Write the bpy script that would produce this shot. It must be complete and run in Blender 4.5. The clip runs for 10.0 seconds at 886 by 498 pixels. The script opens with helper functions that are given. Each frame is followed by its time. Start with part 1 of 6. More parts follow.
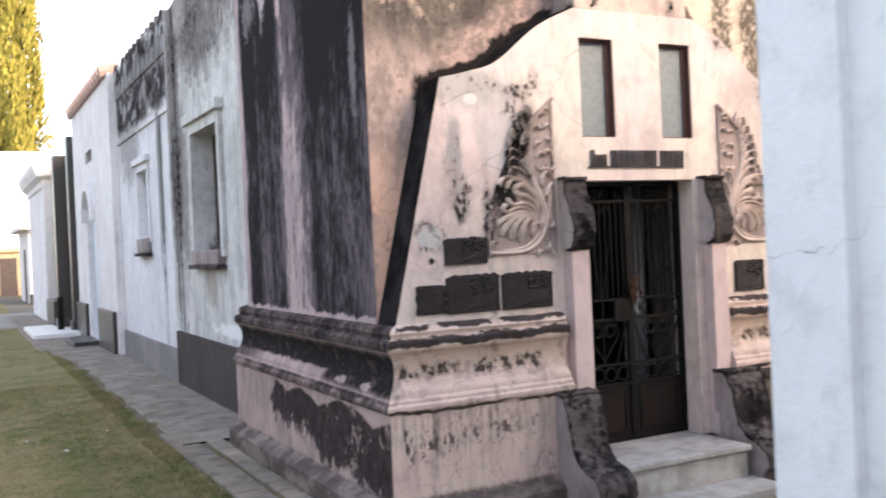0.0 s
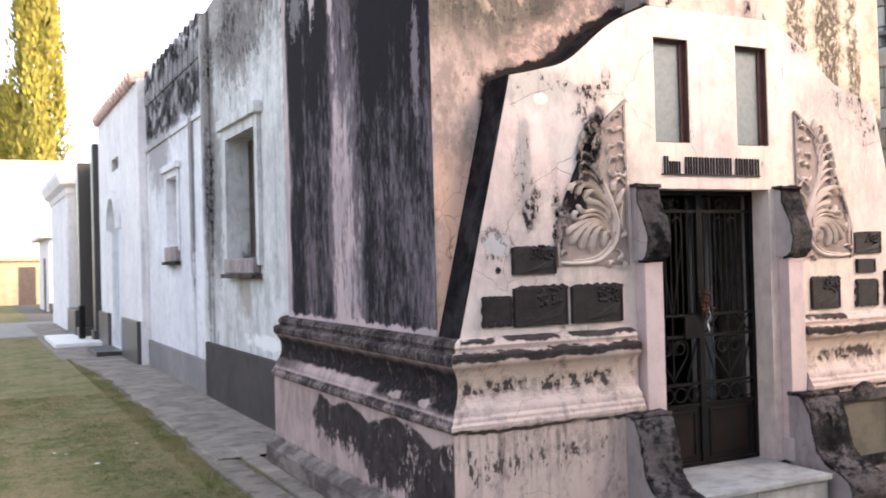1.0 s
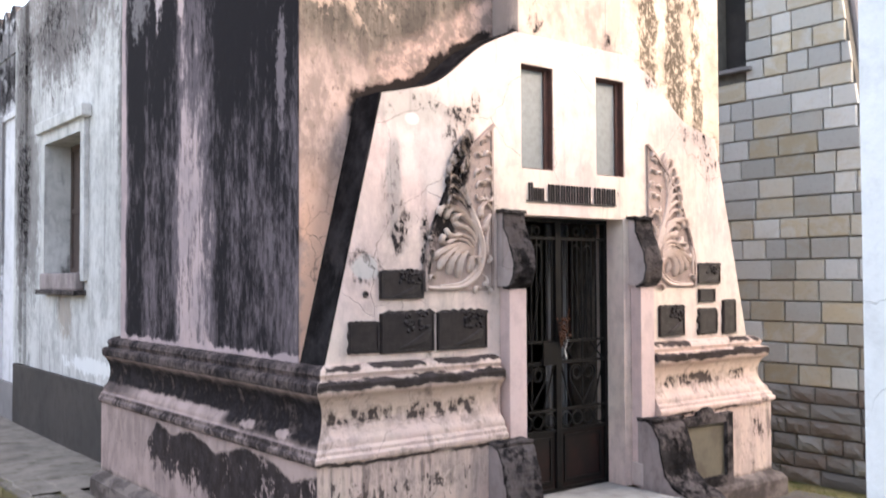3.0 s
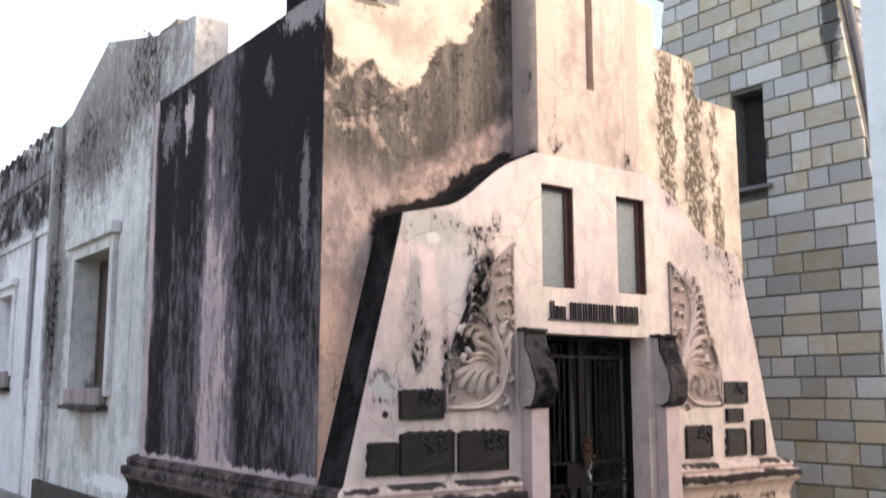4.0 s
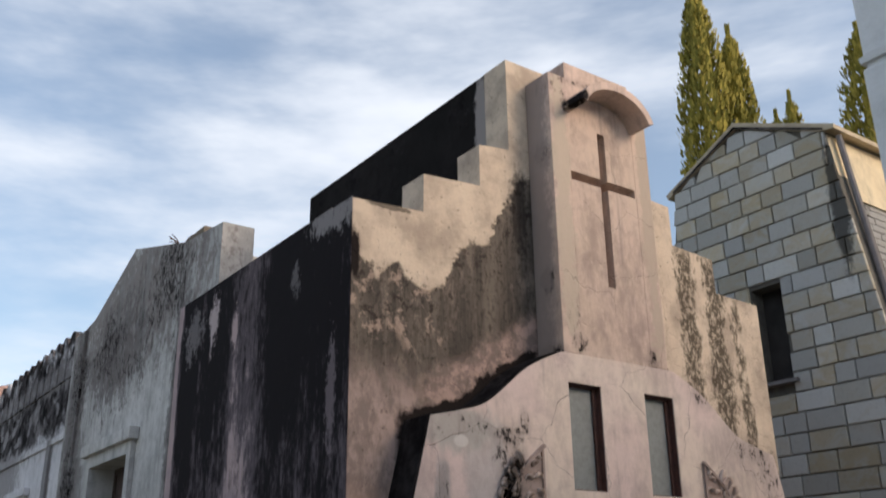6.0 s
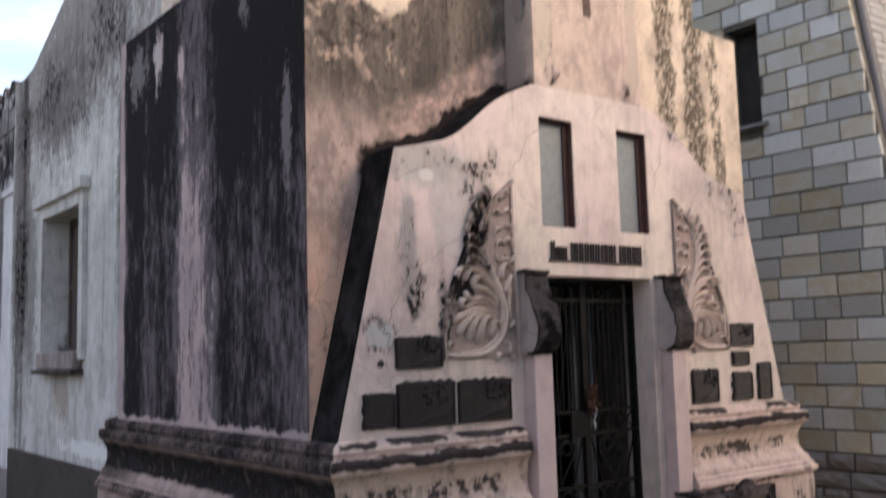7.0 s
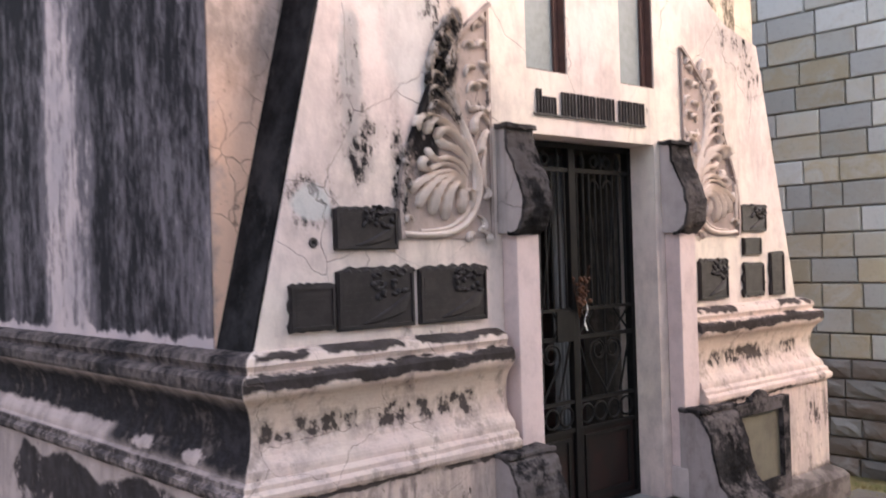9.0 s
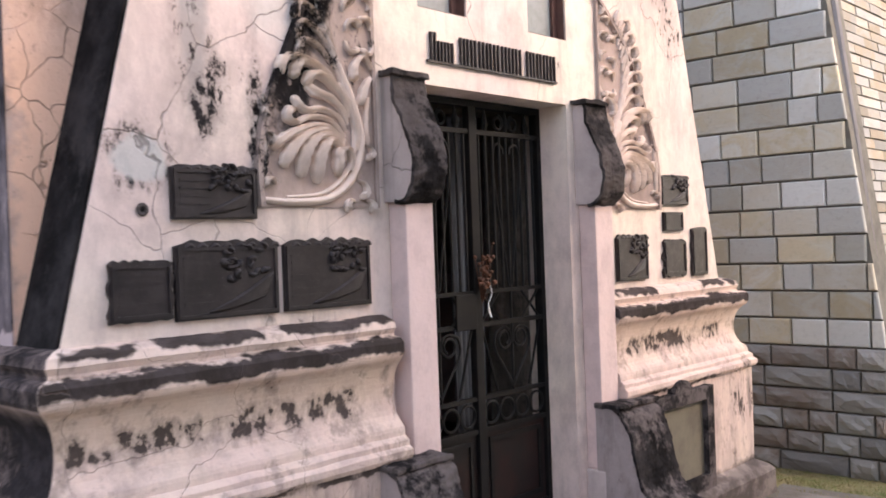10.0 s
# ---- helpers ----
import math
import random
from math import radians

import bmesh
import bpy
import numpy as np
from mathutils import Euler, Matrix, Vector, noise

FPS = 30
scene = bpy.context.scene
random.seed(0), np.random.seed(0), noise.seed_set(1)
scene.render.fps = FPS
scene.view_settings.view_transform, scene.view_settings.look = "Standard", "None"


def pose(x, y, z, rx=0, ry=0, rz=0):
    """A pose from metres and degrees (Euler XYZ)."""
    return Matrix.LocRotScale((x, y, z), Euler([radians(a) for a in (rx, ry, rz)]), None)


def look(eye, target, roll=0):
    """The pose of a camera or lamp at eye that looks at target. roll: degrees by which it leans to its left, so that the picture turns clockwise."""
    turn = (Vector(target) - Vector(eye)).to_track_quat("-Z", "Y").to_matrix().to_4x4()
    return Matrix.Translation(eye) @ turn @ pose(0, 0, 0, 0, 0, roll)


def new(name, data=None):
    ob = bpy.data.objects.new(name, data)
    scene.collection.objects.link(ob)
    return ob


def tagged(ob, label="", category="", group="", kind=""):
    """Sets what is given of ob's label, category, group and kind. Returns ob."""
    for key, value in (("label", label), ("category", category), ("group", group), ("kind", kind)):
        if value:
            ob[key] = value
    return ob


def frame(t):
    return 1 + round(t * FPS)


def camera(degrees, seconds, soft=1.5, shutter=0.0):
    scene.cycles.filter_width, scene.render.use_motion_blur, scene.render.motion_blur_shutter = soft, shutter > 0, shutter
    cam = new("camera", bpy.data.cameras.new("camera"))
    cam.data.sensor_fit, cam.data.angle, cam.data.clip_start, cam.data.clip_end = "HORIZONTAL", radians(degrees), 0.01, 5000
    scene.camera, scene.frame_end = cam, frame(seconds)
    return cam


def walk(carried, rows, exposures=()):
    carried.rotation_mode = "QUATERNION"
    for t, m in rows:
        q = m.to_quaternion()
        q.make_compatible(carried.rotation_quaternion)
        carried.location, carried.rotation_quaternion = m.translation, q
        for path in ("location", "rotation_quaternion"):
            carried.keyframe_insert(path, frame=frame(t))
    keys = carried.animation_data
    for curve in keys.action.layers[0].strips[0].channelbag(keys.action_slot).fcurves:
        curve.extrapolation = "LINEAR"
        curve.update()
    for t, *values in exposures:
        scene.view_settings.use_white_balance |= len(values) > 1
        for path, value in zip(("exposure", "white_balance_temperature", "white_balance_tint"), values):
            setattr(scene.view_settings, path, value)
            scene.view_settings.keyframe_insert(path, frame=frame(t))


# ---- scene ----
cam = camera(50.7, 10.0, soft=1.8, shutter=0.5)
METRES, EYE, TILT, LEAN, TURN = 3.5, 1.7, 0.0, 0.0, -27.6
ROWS = [
    (0.0, 0.0, 0.0, 0.0, -0.02, -0.38, 2.58),
    (0.5, -0.0494, 0.0557, -0.0061, 1.81, -0.95, 2.12),
    (1.0, -0.0877, 0.101, -0.0128, 0.83, 0.71, 1.55),
    (1.2, -0.1075, 0.1235, -0.0147, -3.28, -0.54, 1.2),
    (1.5, -0.1507, 0.1448, -0.0187, -9.25, -3.18, 1.06),
    (2.0, -0.1763, 0.16, -0.0164, -10.84, -5.62, 1.31),
    (2.5, -0.1717, 0.1603, -0.0107, -11.3, -1.86, 0.81),
    (2.7, -0.169, 0.1625, -0.0088, -11.0, -0.25, 0.55),
    (3.8, -0.1600, 0.1630, 0.0062, -9.12, 6.85, 0.05),
    (4.0, -0.1577, 0.162, 0.0072, -8.87, 8.53, 0.03),
    (4.5, -0.157, 0.1602, 0.0137, -8.68, 12.83, -0.11),
    (5.0, -0.1582, 0.157, 0.0206, -8.12, 17.3, -0.07),
    (5.2, -0.1605, 0.1580, 0.0230, -7.9, 19.05, 0.0),
    (5.72, -0.172, 0.166, 0.0175, -7.75, 21.4, 0.5),
    (6.3, -0.1815, 0.1780, 0.0080, -8.0, 17.5, 1.15),
    (6.5, -0.1797, 0.1919, 0.004, -8.37, 14.04, 1.36),
    (7.0, -0.1699, 0.2714, -0.0145, -10.13, 6.19, 1.6),
    (7.5, -0.1731, 0.3654, -0.0293, -8.75, 2.6, 1.4),
    (8.0, -0.1744, 0.4578, -0.0347, -12.08, 2.8, 1.38),
    (8.5, -0.1517, 0.5529, -0.0411, -13.89, 2.03, 1.44),
    (9.0, -0.129, 0.6463, -0.052, -14.24, 0.62, 1.73),
    (9.5, -0.0945, 0.7361, -0.0617, -18.79, -0.88, 2.12),
    (10.0, -0.0463, 0.8175, -0.0694, -19.58, -0.21, 2.08),
]
EXPOSURES = [(0.0, 1.2, 6100, 12), (1.5, 1.5, 6100, 13), (2.5, 1.6, 6100, 13), (4.0, 0.98, 6050, 12), (5.0, 0.25, 6000, 10), (6.5, -0.45, 5950, 9), (7.0, 0.38, 6050, 14), (8.0, 1.1, 6050, 14), (9.0, 1.28, 6050, 14), (10.0, 1.45, 6200, 16)]
walk(cam, [(t, pose(0, 0, EYE, TILT, LEAN, TURN) @ pose(METRES * x, METRES * y, METRES * z, 90 + pitch, roll, yaw)) for t, x, y, z, yaw, pitch, roll in ROWS],
     exposures=EXPOSURES)

# ---- world and sun ----
SUN_TO = Vector((0.50, -0.78, 0.42)).normalized()
world = bpy.data.worlds.new("sky")
scene.world = world
world.use_nodes = True
wt = world.node_tree
wt.nodes.clear()
sky = wt.nodes.new("ShaderNodeTexSky")
sky.sky_type = "NISHITA"
sky.sun_disc = False
sky.sun_elevation = math.asin(SUN_TO.z)
sky.sun_rotation = math.atan2(SUN_TO.x, SUN_TO.y)
sky.air_density, sky.dust_density, sky.ozone_density = 1.0, 2.0, 1.0
back = wt.nodes.new("ShaderNodeBackground")
back.inputs["Strength"].default_value = 0.15
wout = wt.nodes.new("ShaderNodeOutputWorld")
# thin streaks of cloud
wc = wt.nodes.new("ShaderNodeTexCoord")
wm = wt.nodes.new("ShaderNodeMapping")
wm.inputs["Scale"].default_value = (1.6, 1.2, 5.0)
wm.inputs["Rotation"].default_value = (0.0, 0.35, 0.5)
wn = wt.nodes.new("ShaderNodeTexNoise")
wn.inputs["Scale"].default_value, wn.inputs["Detail"].default_value, wn.inputs["Roughness"].default_value = 1.4, 6.0, 0.55
wr = wt.nodes.new("ShaderNodeMapRange")
wr.interpolation_type = "SMOOTHSTEP"
wr.inputs["From Min"].default_value, wr.inputs["From Max"].default_value = 0.40, 0.72
wr.inputs["To Min"].default_value, wr.inputs["To Max"].default_value = 0.12, 0.9
wx = wt.nodes.new("ShaderNodeMix")
wx.data_type = "RGBA"
wx.inputs[7].default_value = (9.0, 8.8, 8.7, 1.0)
wt.links.new(wc.outputs["Generated"], wm.inputs["Vector"])
wt.links.new(wm.outputs[0], wn.inputs["Vector"])
wt.links.new(wn.outputs["Fac"], wr.inputs["Value"])
wt.links.new(wr.outputs[0], wx.inputs["Factor"])
wb = wt.nodes.new("ShaderNodeVectorMath")
wb.operation = "MULTIPLY"
wb.inputs[1].default_value = (1.8, 1.7, 1.55)
wt.links.new(sky.outputs[0], wb.inputs[0])
wt.links.new(wb.outputs[0], wx.inputs[6])
wt.links.new(wx.outputs[2], back.inputs[0])
wt.links.new(back.outputs[0], wout.inputs[0])
sun = new("sun", bpy.data.lights.new("sun", "SUN"))
sun.data.energy, sun.data.angle, sun.data.color = 3.3, radians(28), (1.0, 0.74, 0.51)
sun.matrix_world = look(SUN_TO * 50, (0, 0, 0))


# ---- building helpers ----
def erode(bm, amount, scale=14.0, cuts=5):
    """Wear: the faces are cut finer and every corner shifted a little, unevenly."""
    if cuts:
        bmesh.ops.subdivide_edges(bm, edges=bm.edges[:], cuts=cuts, use_grid_fill=True)
    for v in bm.verts:
        v.co += noise.noise_vector(v.co * scale) * amount + noise.noise_vector(v.co * scale * 3.1) * amount * 0.5
    return bm


def worn(bm, step, amount, scale=14.0):
    """Cuts long runs of moulding across at even steps, then wears them."""
    for axis in (0, 1):
        lo, hi = min(v.co[axis] for v in bm.verts), max(v.co[axis] for v in bm.verts)
        no = Vector((1, 0, 0)) if axis == 0 else Vector((0, 1, 0))
        for k in range(1, int((hi - lo) / step)):
            bmesh.ops.bisect_plane(bm, geom=bm.verts[:] + bm.edges[:] + bm.faces[:], plane_co=no * (lo + k * step), plane_no=no)
    return erode(bm, amount, scale, 0)


def part(name, bm, material, parent=None, label="", smooth=False):
    me = bpy.data.meshes.new(name)
    bmesh.ops.recalc_face_normals(bm, faces=bm.faces)
    if smooth:
        for f in bm.faces:
            f.smooth = True
    bm.to_mesh(me)
    bm.free()
    me.materials.append(material)
    ob = new(name, me)
    if parent:
        ob.parent = parent
        ob.matrix_parent_inverse = parent.matrix_world.inverted()
    if label:
        ob["label"] = label
    return ob


def thing(name, label, category, group="", kind="", at=(0, 0, 0)):
    ob = new(name)
    ob.location = at
    ob.matrix_world = Matrix.Translation(at)
    return tagged(ob, label, category, group, kind)


def box(bm, x0, x1, y0, y1, z0, z1, bevel=0.0):
    m = Matrix.LocRotScale(((x0 + x1) / 2, (y0 + y1) / 2, (z0 + z1) / 2), None, (abs(x1 - x0), abs(y1 - y0), abs(z1 - z0)))
    made = bmesh.ops.create_cube(bm, size=1.0, matrix=m)
    if bevel:
        edges = list({e for v in made["verts"] for e in v.link_edges})
        bmesh.ops.bevel(bm, geom=edges, offset=bevel, segments=2, profile=0.6, affect="EDGES")
    return bm


def boxed(*a, bevel=0.0):
    return box(bmesh.new(), *a, bevel=bevel)


def prism(bm, outer, holes, a, b, axis="y"):
    """A slab with holes: outlines in two coordinates, thick from a to b along the axis."""
    def co(p, d):
        return (p[0], d, p[1]) if axis == "y" else (d, p[0], p[1]) if axis == "x" else (p[0], p[1], d)
    loops = [outer] + list(holes)
    for d in (a, b):
        edges = []
        for loop in loops:
            vs = [bm.verts.new(co(p, d)) for p in loop]
            edges += [bm.edges.new((vs[i], vs[(i + 1) % len(vs)])) for i in range(len(vs))]
        bmesh.ops.triangle_fill(bm, use_beauty=True, use_dissolve=False, edges=edges)
    for loop in loops:
        n = len(loop)
        for i in range(n):
            p, q = loop[i], loop[(i + 1) % n]
            bm.faces.new([bm.verts.new(co(p, a)), bm.verts.new(co(q, a)), bm.verts.new(co(q, b)), bm.verts.new(co(p, b))])
    bmesh.ops.remove_doubles(bm, verts=bm.verts, dist=1e-5)
    return bm


def rect(x0, x1, z0, z1):
    return [(x0, z0), (x1, z0), (x1, z1), (x0, z1)]


def smooth_line(pts, n=8):
    out = []
    for i in range(len(pts) - 1):
        p0, p1, p2, p3 = pts[max(i - 1, 0)], pts[i], pts[i + 1], pts[min(i + 2, len(pts) - 1)]
        for k in range(n):
            t = k / n
            out.append(tuple(0.5 * (2 * b + (c - a) * t + (2 * a - 5 * b + 4 * c - d) * t * t + (3 * b - a - 3 * c + d) * t ** 3)
                             for a, b, c, d in zip(p0, p1, p2, p3)))
    out.append(tuple(pts[-1]))
    return out


def tube(bm, pts, radius, sides=8, closed=False):
    """A round bar along points; radius is a number or one per point."""
    pts = [Vector(p) for p in pts]
    n = len(pts)
    rings = []
    for i, p in enumerate(pts):
        d = (pts[(i + 1) % n] - pts[i - 1]) if closed else (pts[min(i + 1, n - 1)] - pts[max(i - 1, 0)])
        d = d.normalized() if d.length > 1e-9 else Vector((0, 0, 1))
        u = d.orthogonal() if abs(d.y) > 0.95 else d.cross(Vector((0, 1, 0)))
        u.normalize()
        w = d.cross(u)
        r = radius[i] if isinstance(radius, (list, tuple)) else radius
        rings.append([bm.verts.new(p + (u * math.cos(6.28318 * k / sides) + w * math.sin(6.28318 * k / sides)) * r) for k in range(sides)])
    for i in range(n if closed else n - 1):
        a, b = rings[i], rings[(i + 1) % n]
        for k in range(sides):
            bm.faces.new((a[k], a[(k + 1) % sides], b[(k + 1) % sides], b[k]))
    if not closed:
        bm.faces.new(rings[0][::-1])
        bm.faces.new(rings[-1])
    return bm


def sweep(bm, profile, path, cap=True):
    """Run a profile of (outward, height) along a plan path with mitred corners; outward is to the right of the way."""
    n = len(path)
    rows = []
    for i, p in enumerate(path):
        p = Vector(p)
        d1 = (p - Vector(path[i - 1])).normalized() if i else None
        d2 = (Vector(path[i + 1]) - p).normalized() if i < n - 1 else None
        d1, d2 = d1 or d2, d2 or d1
        n1, n2 = Vector((d1.y, -d1.x)), Vector((d2.y, -d2.x))
        m = (n1 + n2) / (1 + n1.dot(n2))
        rows.append([bm.verts.new((p.x + m.x * o, p.y + m.y * o, z)) for o, z in profile])
    for a, b in zip(rows, rows[1:]):
        for k in range(len(profile) - 1):
            bm.faces.new((a[k], a[k + 1], b[k + 1], b[k]))
    if cap:
        bm.faces.new(rows[0])
        bm.faces.new(rows[-1][::-1])
    return bm


# ---- materials ----
class Nodes:
    def __init__(self, name):
        self.mat = bpy.data.materials.new(name)
        self.mat.use_nodes = True
        self.t = self.mat.node_tree
        self.t.nodes.clear()
        self.out = self.t.nodes.new("ShaderNodeOutputMaterial")
        self.bsdf = self.t.nodes.new("ShaderNodeBsdfPrincipled")
        self.t.links.new(self.bsdf.outputs[0], self.out.inputs[0])
        self.pos = self.t.nodes.new("ShaderNodeNewGeometry").outputs["Position"]

    def link(self, a, b):
        if hasattr(a, "is_output") or isinstance(a, bpy.types.NodeSocket):
            self.t.links.new(a, b)
        else:
            b.default_value = a

    def node(self, kind, **inputs):
        n = self.t.nodes.new(kind)
        for k, v in inputs.items():
            self.link(v, n.inputs[k.replace("_", " ")])
        return n

    def scaled(self, s, shift=(0, 0, 0)):
        n = self.t.nodes.new("ShaderNodeMapping")
        self.link(self.pos, n.inputs["Vector"])
        n.inputs["Scale"].default_value = s
        n.inputs["Location"].default_value = shift
        return n.outputs[0]

    def noise(self, s, detail=5, rough=0.6, shift=(0, 0, 0), distortion=0.0):
        s = s if isinstance(s, tuple) else (s, s, s)
        n = self.node("ShaderNodeTexNoise", Vector=self.scaled(s, shift), Scale=1.0, Detail=detail, Roughness=rough, Distortion=distortion)
        return n.outputs["Fac"]

    def math(self, op, a, b=0.0, c=0.0):
        n = self.t.nodes.new("ShaderNodeMath")
        n.operation = op
        for v, i in ((a, 0), (b, 1), (c, 2)):
            self.link(v, n.inputs[i])
        return n.outputs[0]

    def step(self, v, a, b):
        n = self.t.nodes.new("ShaderNodeMapRange")
        n.interpolation_type = "SMOOTHSTEP"
        self.link(v, n.inputs["Value"])
        lo, hi, x, y = (a, b, 0.0, 1.0) if a < b else (b, a, 1.0, 0.0)
        n.inputs["From Min"].default_value, n.inputs["From Max"].default_value = lo, hi
        n.inputs["To Min"].default_value, n.inputs["To Max"].default_value = x, y
        return n.outputs[0]

    def mix(self, f, a, b):
        n = self.t.nodes.new("ShaderNodeMix")
        n.data_type = "RGBA"
        self.link(f, n.inputs["Factor"])
        for v, k in ((a, 6), (b, 7)):
            v = (*v, 1.0) if isinstance(v, tuple) and len(v) == 3 else v
            self.link(v, n.inputs[k])
        return n.outputs[2]

    def xyz(self):
        n = self.node("ShaderNodeSeparateXYZ", Vector=self.pos)
        return n.outputs

    def blob(self, c, r, rag=0.5, scale=6.0, soft=0.25):
        """A ragged patch round c with radii r, in metres."""
        v = self.t.nodes.new("ShaderNodeVectorMath")
        v.operation = "SUBTRACT"
        self.link(self.pos, v.inputs[0])
        v.inputs[1].default_value = c
        w = self.t.nodes.new("ShaderNodeVectorMath")
        w.operation = "DIVIDE"
        self.link(v.outputs[0], w.inputs[0])
        w.inputs[1].default_value = r
        ln = self.t.nodes.new("ShaderNodeVectorMath")
        ln.operation = "LENGTH"
        self.link(w.outputs[0], ln.inputs[0])
        sh = (c[0] * 7, c[2] * 5, 0)
        nz = self.math("ADD", self.math("MULTIPLY", self.noise((scale, scale, scale * 0.62), 6, 0.7, shift=sh), 0.55), self.math("MULTIPLY", self.noise((scale * 4, scale * 4, scale * 2.8), 5, 0.7, shift=sh), 0.45))
        d = self.math("MULTIPLY_ADD", self.math("SUBTRACT", nz, 0.5), rag * 9, ln.outputs["Value"])
        self.halo = self.step(d, 2.0, 0.6)
        return self.step(d, 1.0 + soft, 1.0 - soft)

    def warped(self, *pairs):
        """The place, pushed about by noise: pairs of (metres, scale). Gives x, y and z, for blots with ragged edges."""
        p = self.pos
        for k, (amount, scale) in enumerate(pairs):
            scale = scale if isinstance(scale, tuple) else (scale, scale, scale)
            nz = self.node("ShaderNodeTexNoise", Vector=self.scaled(scale, (k * 3.7, 1.3, k * 2.1)), Scale=1.0, Detail=4.0, Roughness=0.6)
            v = self.t.nodes.new("ShaderNodeVectorMath")
            v.operation = "MULTIPLY_ADD"
            self.link(nz.outputs["Color"], v.inputs[0])
            v.inputs[1].default_value = (amount * 2,) * 3
            w = self.t.nodes.new("ShaderNodeVectorMath")
            w.operation = "SUBTRACT"
            self.link(p, w.inputs[0])
            w.inputs[1].default_value = (amount,) * 3
            self.link(w.outputs[0], v.inputs[2])
            p = v.outputs[0]
        return self.node("ShaderNodeSeparateXYZ", Vector=p).outputs

    def curve(self, v, pts):
        """A value read off a bent line of (place, value)."""
        lo, hi = min(q for _, q in pts), max(q for _, q in pts)
        span = (hi - lo) or 1.0
        n = self.t.nodes.new("ShaderNodeMapRange")
        self.link(v, n.inputs["Value"])
        n.inputs["From Min"].default_value, n.inputs["From Max"].default_value = pts[0][0], pts[-1][0]
        r = self.t.nodes.new("ShaderNodeValToRGB")
        self.link(n.outputs[0], r.inputs[0])
        e = r.color_ramp.elements
        while len(e) < len(pts):
            e.new(0.5)
        for k, (a, b) in enumerate(pts):
            e[k].position = (a - pts[0][0]) / (pts[-1][0] - pts[0][0])
        for k, (a, b) in enumerate(pts):
            e[k].color = ((b - lo) / span,) * 3 + (1.0,)
        return self.math("MULTIPLY_ADD", r.outputs[0], span, lo)

    def within(self, v, lo, hi, soft):
        return self.math("MULTIPLY", self.step(v, lo - soft, lo + soft), self.step(v, hi + soft, hi - soft))

    def some(self, f, amount):
        return self.math("MULTIPLY", f, amount)

    def both(self, a, b):
        return self.math("MULTIPLY", a, b)

    def inv(self, a):
        return self.math("SUBTRACT", 1.0, a)

    def most(self, *fs):
        out = fs[0]
        for f in fs[1:]:
            out = self.math("MAXIMUM", out, f)
        return out

    def signed(self, scale, amount, detail=5, rough=0.65, shift=(0, 0, 0)):
        """Noise about nought."""
        return self.math("MULTIPLY", self.math("SUBTRACT", self.noise(scale, detail, rough, shift), 0.5), amount)

    def bump(self, h, strength=0.4, distance=0.01):
        n = self.node("ShaderNodeBump", Height=h, Strength=strength, Distance=distance)
        self.link(n.outputs[0], self.bsdf.inputs["Normal"])

    def done(self, colour, rough=0.85, metal=0.0, spec=0.3):
        colour = (*colour, 1.0) if isinstance(colour, tuple) and len(colour) == 3 else colour
        self.link(colour, self.bsdf.inputs["Base Color"])
        self.link(rough, self.bsdf.inputs["Roughness"])
        self.bsdf.inputs["Metallic"].default_value = metal
        self.bsdf.inputs["Specular IOR Level"].default_value = spec
        return self.mat


BLACK = (0.008, 0.0072, 0.0076)


def cracks(n, scale, width=0.012, amount=0.5, shift=(0, 0, 0)):
    """Thin uneven cracks, in patches."""
    wob = n.t.nodes.new("ShaderNodeVectorMath")
    wob.operation = "MULTIPLY_ADD"
    nz = n.node("ShaderNodeTexNoise", Vector=n.scaled((3, 3, 3)), Scale=1.0, Detail=4.0)
    n.link(nz.outputs["Color"], wob.inputs[0])
    wob.inputs[1].default_value = (0.25, 0.25, 0.25)
    n.link(n.scaled((1, 1, 1), shift), wob.inputs[2])
    v = n.t.nodes.new("ShaderNodeTexVoronoi")
    v.feature = "DISTANCE_TO_EDGE"
    n.link(wob.outputs[0], v.inputs["Vector"])
    v.inputs["Scale"].default_value = scale
    line = n.step(v.outputs["Distance"], width * scale * 0.35, 0.0)
    return n.math("MULTIPLY", line, n.step(n.noise(0.9, 2, 0.5, shift=shift), 0.62 - amount * 0.35, 0.68 - amount * 0.3))


